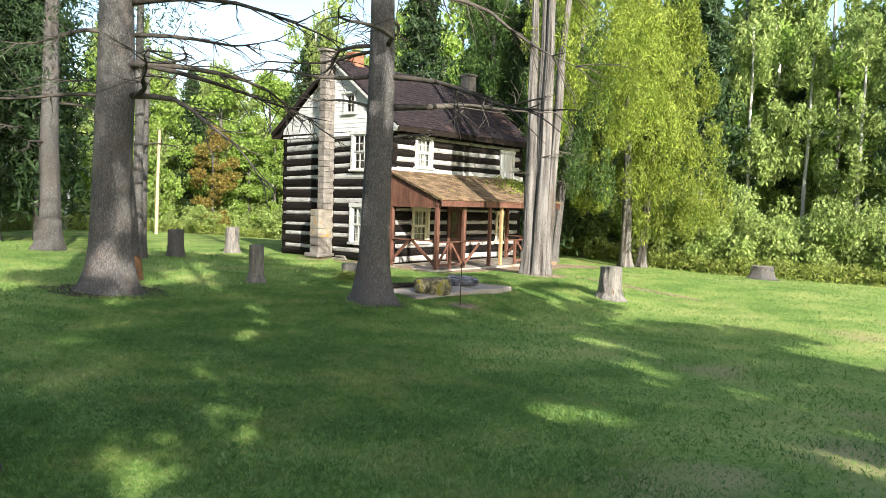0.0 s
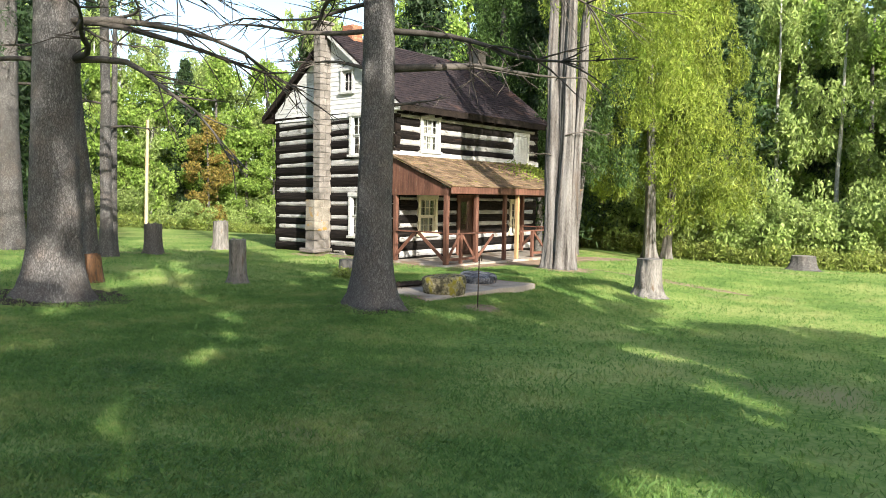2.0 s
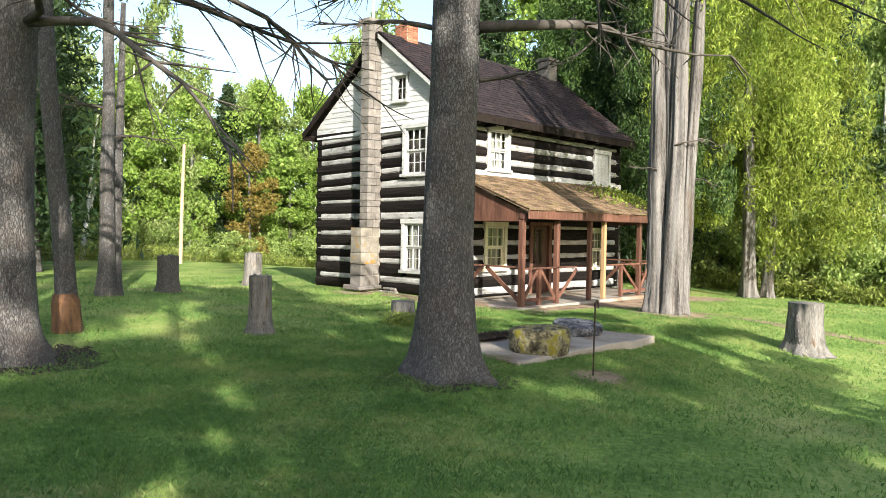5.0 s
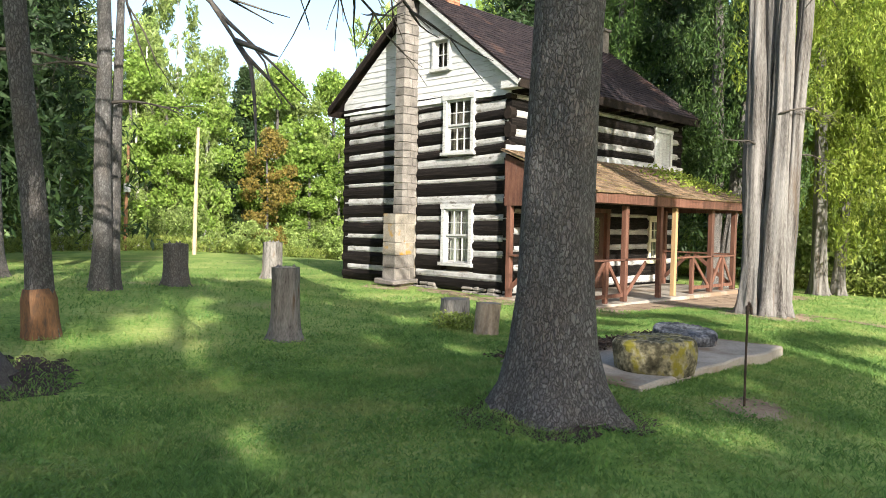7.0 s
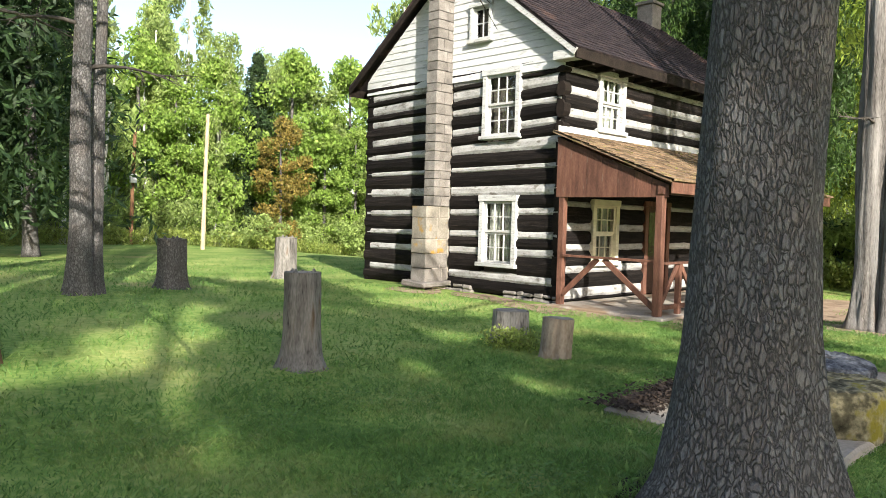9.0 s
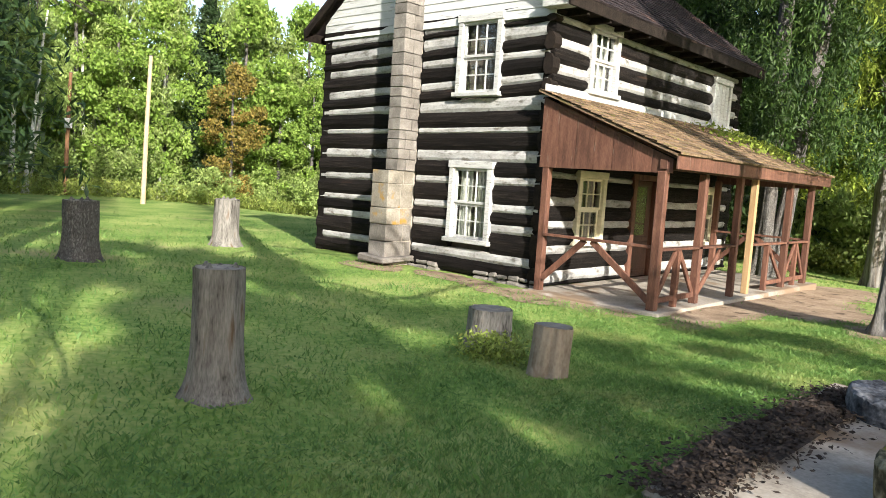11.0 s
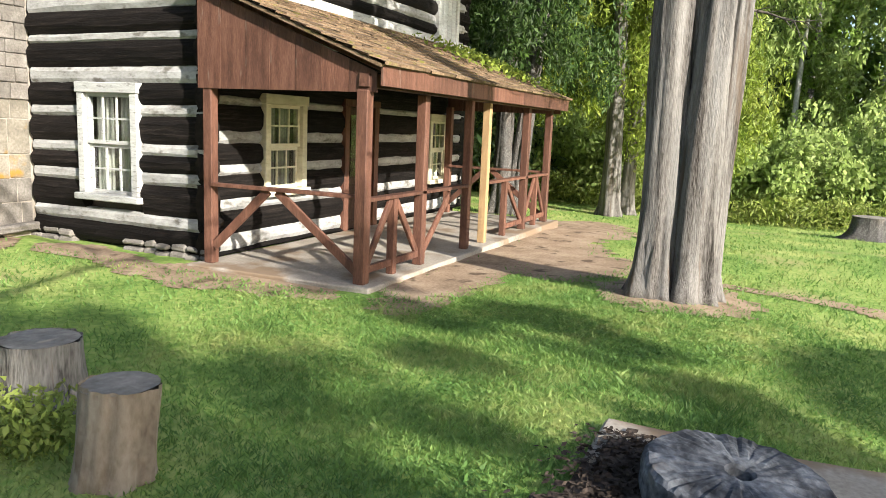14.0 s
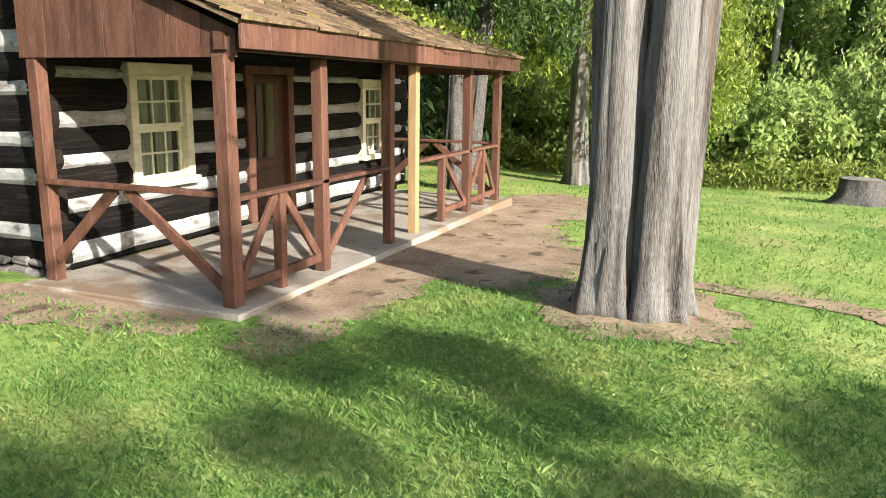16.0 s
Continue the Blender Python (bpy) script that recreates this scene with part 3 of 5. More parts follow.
def stone_block(w, d, h, seed, round_off=0.03, wob=0.025):
    bm = box(-w / 2, -d / 2, -h / 2, w / 2, d / 2, h / 2, min(round_off, h * 0.3))
    for v in bm.verts:
        v.co += Vector((noise.noise(v.co * 6 + Vector((seed, 0, 0))), noise.noise(v.co * 6 + Vector((0, seed, 0))), noise.noise(v.co * 6 + Vector((0, 0, seed))))) * wob
    return bm


# core in dark log colour stands in for the shadow gap below the logs
foundation = part("foundation", box(0.14, 0.14, -0.4, LX - 0.1, LY - 0.1, 0.04), LOG_END, house, "rubble stones over a dark core for the shadow under the logs")
dry_stones(foundation, 0.04, -0.05, 0.04, 1.3, 3)
dry_stones(foundation, 0.06, 2.2, 0.06, 3.8, 5)


# attic gable with lapped boards
def gable_boards(x, face, label):
    g = part("gable", bmesh.new(), SIDING, house, label)
    z = 4.46
    i = 0
    while z < 7.0:
        half = (7.12 - z) / 0.775
        y0, y1 = max(2.88 - half, 0.0), min(2.88 + half, LY)
        if y1 - y0 < 0.1:
            break
        spans = [(y0, y1)]
        if z + 0.1 > 5.28 and z + 0.08 < 6.03:
            spans = [(y0, 1.84), (2.45, y1)]
        for a, b in spans:
            if b - a > 0.05:
                t1 = half - 0.16 / 0.775
                cut0, cut1 = max(a, 2.88 - t1), min(b, 2.88 + t1)
                bm = bmesh.new()
                s = face
                pts = [(x, a, z), (x, b, z), (x, min(b, max(cut1, b - 0.2)), z + 0.16), (x, max(a, min(cut0, a + 0.2)), z + 0.16)]
                lo = [bm.verts.new((px + s * 0.028 if k < 2 else px + s * 0.012, py, pz)) for k, (px, py, pz) in enumerate(pts)]
                hi = [bm.verts.new((px - s * 0.02, py, pz)) for px, py, pz in pts]
                bm.faces.new(lo)
                bm.faces.new(hi[::-1])
                for k in range(4):
                    bm.faces.new((lo[k], hi[k], hi[(k + 1) % 4], lo[(k + 1) % 4]))
                bmesh.ops.recalc_face_normals(bm, faces=bm.faces)
                part("board", bm, SIDING, g)
        z += 0.15
        i += 1
    return g


gable_boards(-0.01, -1, "white painted clapboard gable")
gable_boards(LX + 0.01, 1, "white painted clapboard gable")


def window(place, w, h, mat, cols=3, rows=2, sashes=2, label="", curtain=True, boarded=False, lintel=0.13, jamb=0.11, sill=True):
    """A sash window with its face at y = 0 looking to -y; the origin is its lower left outer corner."""
    win = part("window", box(jamb, 0.17, 0.08, w - jamb, 0.19, h - lintel), INSIDE, house, label, at=place)
    part("frame", box(0, -0.07, 0.0, jamb, 0.10, h - lintel, 0.008), mat, win)
    part("frame", box(w - jamb, -0.07, 0.0, w, 0.10, h - lintel, 0.008), mat, win)
    part("frame", box(-0.02, -0.085, h - lintel + 0.001, w + 0.02, 0.10, h, 0.008), mat, win)
    if sill:
        part("sill", box(-0.04, -0.12, -0.085, w + 0.04, 0.10, -0.002, 0.01), mat, win)
    if boarded:
        n = 4
        for i in range(n):
            u = (w - 2 * jamb) / n
            part("board", box(jamb + i * u + 0.004, -0.03, 0.0, jamb + (i + 1) * u - 0.004, 0.02, h - lintel - 0.002, 0.004), mat, win)
        return win
    ih = (h - lintel) / sashes
    for s in range(sashes):
        y = -0.02 if s else 0.02
        z0, z1 = s * ih + 0.002, (s + 1) * ih - 0.002
        bm = bmesh.new()
        box(jamb + 0.002, y, z0, jamb + 0.045, y + 0.035, z1, 0, bm)
        box(w - jamb - 0.045, y, z0, w - jamb - 0.002, y + 0.035, z1, 0, bm)
        box(jamb + 0.045, y, z0, w - jamb - 0.045, y + 0.035, z0 + 0.045, 0, bm)
        box(jamb + 0.045, y, z1 - 0.045, w - jamb - 0.045, y + 0.035, z1, 0, bm)
        iw = w - 2 * jamb - 0.09
        for c in range(1, cols):
            x = jamb + 0.045 + iw * c / cols
            box(x - 0.011, y + 0.004, z0 + 0.045, x + 0.011, y + 0.031, z1 - 0.045, 0, bm)
        for r in range(1, rows):
            z = z0 + 0.045 + (ih - 0.09) * r / rows
            box(jamb + 0.045, y + 0.004, z - 0.011, w - jamb - 0.045, y + 0.031, z + 0.011, 0, bm)
        part("sash", bm, mat, win)
        pane = part("pane", box(jamb + 0.045, y + 0.015, z0 + 0.045, w - jamb - 0.045, y + 0.019, z1 - 0.045), GLASS, win)
        pane.visible_shadow = False
    if curtain:
        bm = bmesh.new()
        pts = [(jamb + 0.05 + (w - 2 * jamb - 0.1) * i / 24, 0.11 + 0.012 * math.sin(i * 1.9)) for i in range(25)]
        lo = [bm.verts.new((x, y, 0.03)) for x, y in pts]
        hi = [bm.verts.new((x, y, h - lintel - 0.05)) for x, y in pts]
        for i in range(24):
            if not 10 <= i <= 13:
                bm.faces.new((lo[i], lo[i + 1], hi[i + 1], hi[i]))
        part("curtain", bm, CURTAIN, win)
    return win


window(Matrix.Translation((0, 2.04, 0.66)) @ GABLE, 1.0, 1.39, WHITE, label="white wooden sash window, peeling paint")
window(Matrix.Translation((0, 2.04, 3.27)) @ GABLE, 1.0, 1.35, WHITE, label="white wooden sash window, peeling paint", curtain=False)
window(Matrix.Translation((-0.02, 2.45, 5.29)) @ GABLE, 0.61, 0.74, WHITE, cols=2, rows=2, sashes=1, label="small white attic window", curtain=False, lintel=0.08, jamb=0.08)
window(pose(1.02, 0, 0.76), 0.94, 1.25, YELLOW, label="cream painted sash window under the porch")
window(pose(6.1, 0, 0.66), 0.9, 1.25, YELLOW, label="cream painted sash window under the porch")
window(pose(1.08, 0, 3.42), 0.96, 1.16, WHITE, label="white wooden sash window above the porch roof")
window(pose(6.28, 0, 3.06), 0.98, 1.32, WHITE, label="window boarded over with white planks", boarded=True, curtain=False)

door = part("door", box(3.16, 0.05, 0.0, 3.95, 0.09, 1.92, 0.004), DARK_DOOR, house, "dark brown panelled door with a glass light")
for a, b, c, d in [(3.20, 3.91, 0.06, 0.12), (3.20, 3.91, 0.72, 0.80), (3.20, 3.91, 1.82, 1.88)]:
    part("rail", box(a, 0.03, c, b, 0.05, d, 0.004), DARK_DOOR, door)
part("pane", box(3.32, 0.036, 0.84, 3.72, 0.048, 1.80), GLASS, door).visible_shadow = False
part("panel", box(3.28, 0.03, 0.16, 3.83, 0.05, 0.68, 0.01), DARK_DOOR, door)
part("handle", tube([(3.24, 0.02, 0.95), (3.24, -0.03, 0.95), (3.24, -0.05, 0.95)], [0.012, 0.012, 0.028], 10), IRON, door, "small iron door knob")
for x in (3.02, 3.95):
    part("door_frame", box(x, -0.05, 0.0, x + 0.14, 0.14, 1.93, 0.006), RED_WOOD, house)
part("door_frame", box(3.00, -0.055, 1.932, 4.11, 0.14, 2.04, 0.006), RED_WOOD, house)


# main roof
def roof_plane(y_eave, z_eave, y_top, z_top, x0, x1, thick):
    d = Vector((0, y_top - y_eave, z_top - z_eave))
    nrm = Vector((0, -d.z, d.y)).normalized() * (1 if y_top > y_eave else -1)
    bm = bmesh.new()
    a = [Vector((x0, y_eave, z_eave)), Vector((x1, y_eave, z_eave)), Vector((x1, y_top, z_top)), Vector((x0, y_top, z_top))]
    lo = [bm.verts.new(p) for p in a]
    hi = [bm.verts.new(p + nrm * thick) for p in a]
    bm.faces.new(lo[::-1])
    bm.faces.new(hi)
    for k in range(4):
        bm.faces.new((lo[k], lo[(k + 1) % 4], hi[(k + 1) % 4], hi[k]))
    bmesh.ops.recalc_face_normals(bm, faces=bm.faces)
    return bm


def shingle_field(y_eave, z_eave, y_top, z_top, x0, x1, course, width, seed, thick=0.012):
    """Corners of the shingles on a slope, course over course, as slabs in one array of quads."""
    rnd = np.random.default_rng(seed)
    slope = np.array([0, y_top - y_eave, z_top - z_eave], float)
    run = np.linalg.norm(slope)
    slope /= run
    nrm = np.array([0, -slope[2], slope[1]]) * (1 if y_top > y_eave else -1)
    out = []
    rows = int(run / course)
    for r in range(rows):
        x = x0 - rnd.uniform(0, width)
        while x < x1:
            w = width * rnd.uniform(0.7, 1.25)
            a, b = max(x, x0), min(x + w - 0.006, x1)
            if b - a > 0.03:
                s0, s1 = r * course - rnd.uniform(0, 0.02), min(run, (r + 1.5) * course)
                t = thick * rnd.uniform(0.7, 1.6)
                base = np.array([0, y_eave, z_eave])
                p = [base + slope * s0 + nrm * (t + 0.012), base + slope * s1 + nrm * 0.004, base + slope * s0 + nrm * 0.001]
                top = [[a, *p[0][1:]], [b, *p[0][1:]], [b, *p[1][1:]], [a, *p[1][1:]]]
                butt = [[a, *p[2][1:]], [b, *p[2][1:]], [b, *p[0][1:]], [a, *p[0][1:]]]
                out += [top, butt]
            x += w
    return np.array(out)


RIDGE = 7.20
roof = part("roof", roof_plane(-0.42, 4.70, 2.88, RIDGE, -0.28, LX + 0.28, 0.05), ROOF, house, "dark weathered shingle roof")
part("roof", roof_plane(LY + 0.42, 4.62, 2.88, RIDGE, -0.28, LX + 0.28, 0.05), ROOF, house, "dark weathered shingle roof")
sh = new("shingles", quads_mesh("shingles", shingle_field(-0.44, 4.74, 2.88, RIDGE + 0.06, -0.30, LX + 0.30, 0.16, 0.22, 3), ROOF))
sh.parent = roof
tagged(sh, kind="stuff")
for s, ye, ze in ((1, -0.42, 4.70), (-1, LY + 0.42, 4.62)):
    part("rake_board", beam((-0.26, ye, ze - 0.05), (-0.26, 2.88, RIDGE - 0.05), 0.03, 0.14), WHITE if s > 0 else LOG_END, house)
    part("fascia", box(-0.26, ye - 0.02 * s, ze - 0.16, LX + 0.26, ye + 0.02 * s, ze + 0.02), LOG_END, house)
part("soffit", box(-0.02, -0.40, 4.60, LX, 0.0, 4.64), LOG_END, house)
for i in range(11):
    x = 0.3 + i * 0.70
    part("rafter_tail", box(x, -0.40, 4.50, x + 0.07, 0.02, 4.60), LOG_END, house)
part("eave_return", box(-0.24, -0.38, 4.55, 0.02, 0.12, 4.72, 0.01), WHITE, house)

brick_flue = part("brick_chimney", box(0.64, 2.63, 6.6, 1.06, 3.13, 7.56), MORTAR, house, "short red brick chimney at the ridge")
for k in range(13):
    z = 6.75 + k * 0.067
    for j in range(2):
        off = 0.0 if k % 2 else 0.1
        part("brick", box(0.62, 2.62 + j * 0.25 + off * 0.3, z, 0.66, 2.85 + j * 0.25 + off * 0.3, z + 0.055), BRICK, brick_flue)
        part("brick", box(0.65 + j * 0.2, 2.61, z, 0.84 + j * 0.2, 2.64, z + 0.055), BRICK, brick_flue)

far_flue = part("brick_chimney", box(LX - 0.43, 2.62, 6.2, LX + 0.07, 3.12, 7.75, 0.02), STONE, house, "dark stone chimney at the far gable")
part("cap", box(LX - 0.48, 2.57, 7.752, LX + 0.12, 3.17, 7.84, 0.01), STONE, far_flue)

# stone chimney: broad foot, shoulder, tall stack
chimney = part("chimney", box(-0.44, 3.01, 0.0, 0.05, 3.24, 7.5), MORTAR, house, "tall square-cut tan stone chimney, ochre stained foot")
rnd = random.Random(8)
z = 0.12
while z < 7.45:
    low = z < 1.75
    x0, y0, y1 = (-0.66, 3.00, 3.46) if low else (-0.48, 2.97, 3.30)
    h = rnd.uniform(0.30, 0.46) if low else rnd.uniform(0.17, 0.27)
    h = min(h, 1.80 - z) if low and 1.80 - z < 0.55 else h
    if z + h > 7.40:
        h = 7.5 - z
    mat = STONE_OCHRE if low and z > 0.75 else STONE
    cut = rnd.uniform(-0.36, -0.15)
    for a, b in ((x0, cut - 0.004), (cut + 0.004, 0.0)):
        bm = stone_block(b - a, y1 - y0, h - 0.008, z * 9 + a, 0.010, 0.009)
        part("stone", bm, mat, chimney, at=pose((a + b) / 2, (y0 + y1) / 2, z + h / 2))
    z += h
part("cap", stone_block(0.62, 0.48, 0.10, 4, 0.015, 0.02), STONE, chimney, at=pose(-0.24, 3.13, 7.54))
part("footing", stone_block(0.85, 0.72, 0.14, 6, 0.03, 0.05), STONE, chimney, at=pose(-0.42, 3.2, 0.12))


# ---- porch ----
PX0, PX1, PY = -0.20, 6.66, -2.22
porch_slab = solo("porch_slab", box(-0.40, -2.42, -0.35, 7.00, -0.02, 0.0, 0.015), CONCRETE, "pale worn concrete porch slab", "slab", kind="structure")
porch = thing("porch", "open red-brown timber porch with shed roof on slab", "porch", pose(0, 0, 0))
POSTS = [(-0.21, PY, 2.02, RED_WOOD, 0.13), (1.20, PY, 2.04, RED_WOOD, 0.12), (2.68, PY, 2.05, RED_WOOD, 0.11), (3.38, PY, 2.05, NEW_WOOD, 0.11), (5.28, PY, 2.06, RED_WOOD, 0.12), (6.62, PY, 2.06, RED_WOOD, 0.12), (-0.16, -0.18, 2.02, RED_WOOD, 0.12), (6.68, -0.20, 2.06, RED_WOOD, 0.12)]
for x, y, h, mat, w in POSTS:
    part("post", box(x - w / 2, y - w / 2, 0, x + w / 2, y + w / 2, h, 0.008), mat, porch, "pale unstained post" if mat is NEW_WOOD else "")
for x, ends in ((0.48, (-0.14, 1.14)), (4.30, (5.22,)), (5.95, (5.34, 6.56))):
    part("short_post", box(x - 0.045, PY - 0.045, 0.0, x + 0.045, PY + 0.045, 0.88, 0.005), RED_WOOD, porch)
    for end in ends:
        part("brace", beam((x + (0.05 if end > x else -0.05), PY, 0.86), (end, PY, 0.14), 0.04, 0.085), RED_WOOD, porch)
part("brace", beam((1.27, PY, 0.12), (2.10, PY, 0.82), 0.04, 0.085), RED_WOOD, porch)
for a, b in ((-0.14, 2.62), (3.44, 6.56)):
    part("rail", box(a, PY - 0.06, 0.87, b, PY + 0.06, 0.91, 0.004), RED_WOOD, porch)
for a, b in ((-0.14, 1.14), (4.35, 6.56)):
    part("rail", box(a, PY - 0.025, 0.10, b, PY + 0.025, 0.18, 0.004), RED_WOOD, porch)
for x in (-0.18, 6.65):
    part("rail", box(x - 0.06, PY + 0.07, 0.90, x + 0.06, -0.24, 0.94, 0.004), RED_WOOD, porch)
    part("brace", beam((x, -1.00, 0.90), (x, -0.24, 0.20), 0.04, 0.10), RED_WOOD, porch)
    part("brace", beam((x, -1.12, 0.90), (x, PY + 0.08, 0.12), 0.04, 0.10), RED_WOOD, porch)
part("beam", box(PX0 - 0.06, PY - 0.07, 2.05, PX1 + 0.06, PY + 0.05, 2.19, 0.006), RED_WOOD, porch)
for i in range(10):
    x = 0.3 + i * 0.68
    part("rafter", beam((x, -2.40, 2.20), (x, 0.0, 3.10), 0.05, 0.10), RED_WOOD, porch)
# boards that close the porch's gable end
n = 7
for xs in (-0.22, 6.86):
    for i in range(n):
        y0, y1 = -2.36 + i * (2.30 / n), -2.36 + (i + 1) * (2.30 / n) - 0.006
        bm = bmesh.new()
        top = [2.20 + (y + 2.36) * 0.40 for y in (y0, y1)]
        pts = [(y0, 2.0), (y1, 2.0), (y1, top[1]), (y0, top[0])]
        lo, hi = [bm.verts.new((xs - 0.012 + 0.004 * (i % 2), y, z)) for y, z in pts], [bm.verts.new((xs + 0.012, y, z)) for y, z in pts]
        bm.faces.new(lo)
        bm.faces.new(hi)
        for k in range(4):
            bm.faces.new((lo[k], lo[(k + 1) % 4], hi[(k + 1) % 4], hi[k]))
        bmesh.ops.recalc_face_normals(bm, faces=bm.faces)
        part("board", bm, RED_WOOD, porch)
lengths = [0, 1.25, 2.4, 3.1, 4.6, 6.0, 7.3]
for a, b in zip(lengths, lengths[1:]):
    part("fascia", box(-0.30 + a, -2.47, 2.06, -0.30 + b - 0.006, -2.44, 2.26, 0.004), RED_WOOD, porch)
deck = part("roof", roof_plane(-2.46, 2.24, -0.01, 3.20, -0.34, 7.06, 0.035), PORCH_ROOF, porch, "weathered brown shingle porch roof with moss")
part("flashing", box(-0.2, -0.06, 3.16, LX, -0.035, 3.34, 0.004), WHITE, porch, "whitewashed board above the porch roof")
field = shingle_field(-2.50, 2.27, -0.02, 3.24, -0.36, 7.08, 0.20, 0.30, 9, 0.016)
for k in range(0, len(field), 2):
    part_me = quads_mesh("shingle", field[k:k + 2], PORCH_ROOF)
    o = new("shingle", part_me)
    o.parent = deck


# ---- trees ----
def limb_points(start, way, length, droop, wave, seed, n=9):
    pts, p, d = [], Vector(start), Vector(way).normalized()
    for i in range(n):
        pts.append(p.copy())
        t = i / n
        d = (d + Vector((0.5 * wave * noise.noise(Vector((seed, t * 3, 0))), 0.5 * wave * noise.noise(Vector((seed, t * 3, 7))), -droop * (0.25 if t < 0.55 else -0.30)))).normalized()
        p = p + d * (length / (n - 1))
    return pts


def dead_limb(parent, start, way, length, radius, droop, seed):
    """A bare limb with side twigs, one mesh."""
    rnd = random.Random(seed)
    pts = limb_points(start, way, length, droop * 1.25, 2.3, seed * 1.37)
    bm = tube(pts, [radius * (1 - 0.85 * i / 8) for i in range(9)], 6, 0.1, 2, seed)
    for i in range(2, 9):
        for _ in range(4):
            if rnd.random() < 0.65:
                d = (pts[i] - pts[i - 1]).normalized()
                side = Vector((rnd.uniform(-1, 1), rnd.uniform(-1, 1), rnd.uniform(-0.7, 0.5)))
                ln = rnd.uniform(0.25, 0.9) * (length / 3)
                tp = limb_points(pts[i], d * 0.8 + side, ln, droop * 0.8, 1.0, seed + i + rnd.random(), 5)
                r = radius * 0.28
                tube(tp, [r, r * 0.8, r * 0.6, r * 0.4, r * 0.2], 4, bm=bm)
                if rnd.random() < 0.6:
                    tp2 = limb_points(tp[2], (tp[3] - tp[2]).normalized() + side.cross(Vector((0, 0, 1))) * 0.7, ln * 0.6, droop, 1.0, seed + i * 3, 4)
                    tube(tp2, [r * 0.5, r * 0.4, r * 0.3, r * 0.15], 4, bm=bm)
    return part("limb", bm, TWIG, parent, smooth=True)


def trunk_mesh(height, r0, r1, lean=(0, 0), flare=0.7, seed=0, sides=20, ripple=0.10, lobes=0.25, rise=(0.0, 0.12, 0.3, 0.6, 1.0)):
    zs = list(rise) + list(np.linspace(1.6, height, max(6, int(height * 1.6))))
    pts = [(lean[0] * z + 0.06 * noise.noise(Vector((z * 0.4, seed, 0))), lean[1] * z + 0.06 * noise.noise(Vector((z * 0.4, seed, 5))), z) for z in zs]
    rad = [(r0 + (r1 - r0) * z / height) * (1 + flare * math.exp(-z * 2.6)) for z in zs]
    return tube(pts, rad, sides, ripple, 2.2, seed, lobes=lobes), pts, rad


def crown_points(n, clumps):
    """Points scattered through clumps (x, y, z, rx, ry, rz), denser towards their shells."""
    vol = np.array([c[3] * c[4] * c[5] for c in clumps]) ** 0.7
    who = RNG.choice(len(clumps), n, p=vol / vol.sum())
    d = RNG.normal(size=(n, 3))
    d /= np.linalg.norm(d, axis=1, keepdims=True)
    r = RNG.uniform(0.25, 1.0, (n, 1)) ** 0.5
    c = np.array(clumps)[who]
    return c[:, :3] + d * r * c[:, 3:]


def conifer_points(n, base, top, radius, tiers, sweep=0.25):
    """Points along whorls of sloping boughs round a stem."""
    t = RNG.uniform(0, 1, n) ** 0.8
    tier = np.floor(t * tiers) / tiers + RNG.normal(0, 0.010, n)
    ang = np.floor(RNG.uniform(0, 9, n)) / 9 * 2 * np.pi + tier * 37 + RNG.normal(0, 0.13, n)
    r = RNG.uniform(0.1, 1, n) ** 0.6 * radius * (1 - tier) ** 0.75 * (0.8 + 0.35 * np.sin(ang * 3 + tier * 50))
    z = base + (top - base) * tier - r * sweep + RNG.normal(0, 0.12, n)
    return np.stack([r * np.cos(ang), r * np.sin(ang), z], axis=1)


def pine(x, y, r0, height, lean, seed, label, limbs=(), crown=None, flare=0.7, mat=BARK, group="old pines"):
    t = thing("pine_tree", label, "tree", foot(x, y, 0, 0.12), group)
    bm, pts, rad = trunk_mesh(height, r0, r0 * 0.35, lean, flare, seed, 36, 0.12, 0.35)
    part("trunk", bm, mat, t, smooth=True)
    for i, (z, ang, ln, up, droop) in enumerate(limbs):
        k = min(range(len(pts)), key=lambda j: abs(pts[j][2] - z))
        a = radians(ang)
        p = Vector(pts[k])
        dead_limb(t, p + Vector((math.cos(a), math.sin(a), 0)) * rad[k] * 0.8, (math.cos(a), math.sin(a), up), ln, 0.018 + 0.010 * ln, droop, seed * 11 + i)
    if crown:
        n, base, top, radius = crown
        c = conifer_points(int(n * 1.7), base, top, radius, 12)
        c[:, 0] += lean[0] * c[:, 2]
        c[:, 1] += lean[1] * c[:, 2]
        o = new("crown", quads_mesh("crown", leaves_at(c, 0.20, 0.035, 0.25), CONIFER))
        o.parent = t
    return t


pine(-8.06, -7.17, 0.30, 17, (0.012, 0.0), 3, "tall grey-barked pine with flared foot and dead limbs",
     [(4.15, -46, 5.0, 0.06, 0.04), (4.9, 20, 3.2, 0.25, 0.3), (4.75, 134, 2.6, -0.22, -0.25), (5.4, -100, 3.4, 0.2, 0.3), (5.8, 60, 3.0, 0.3, 0.3), (6.2, -30, 4.2, 0.15, 0.4), (6.6, 190, 2.8, 0.1, 0.4), (3.5, -45, 1.2, 0.15, 0.2), (7.2, -70, 4.0, 0.1, 0.4), (4.0, 100, 1.6, 0.3, 0.2), (4.45, -60, 4.0, 0.0, 0.25), (5.1, 150, 2.8, -0.05, 0.2)], (3600, 9.0, 18, 2.4), 0.75)
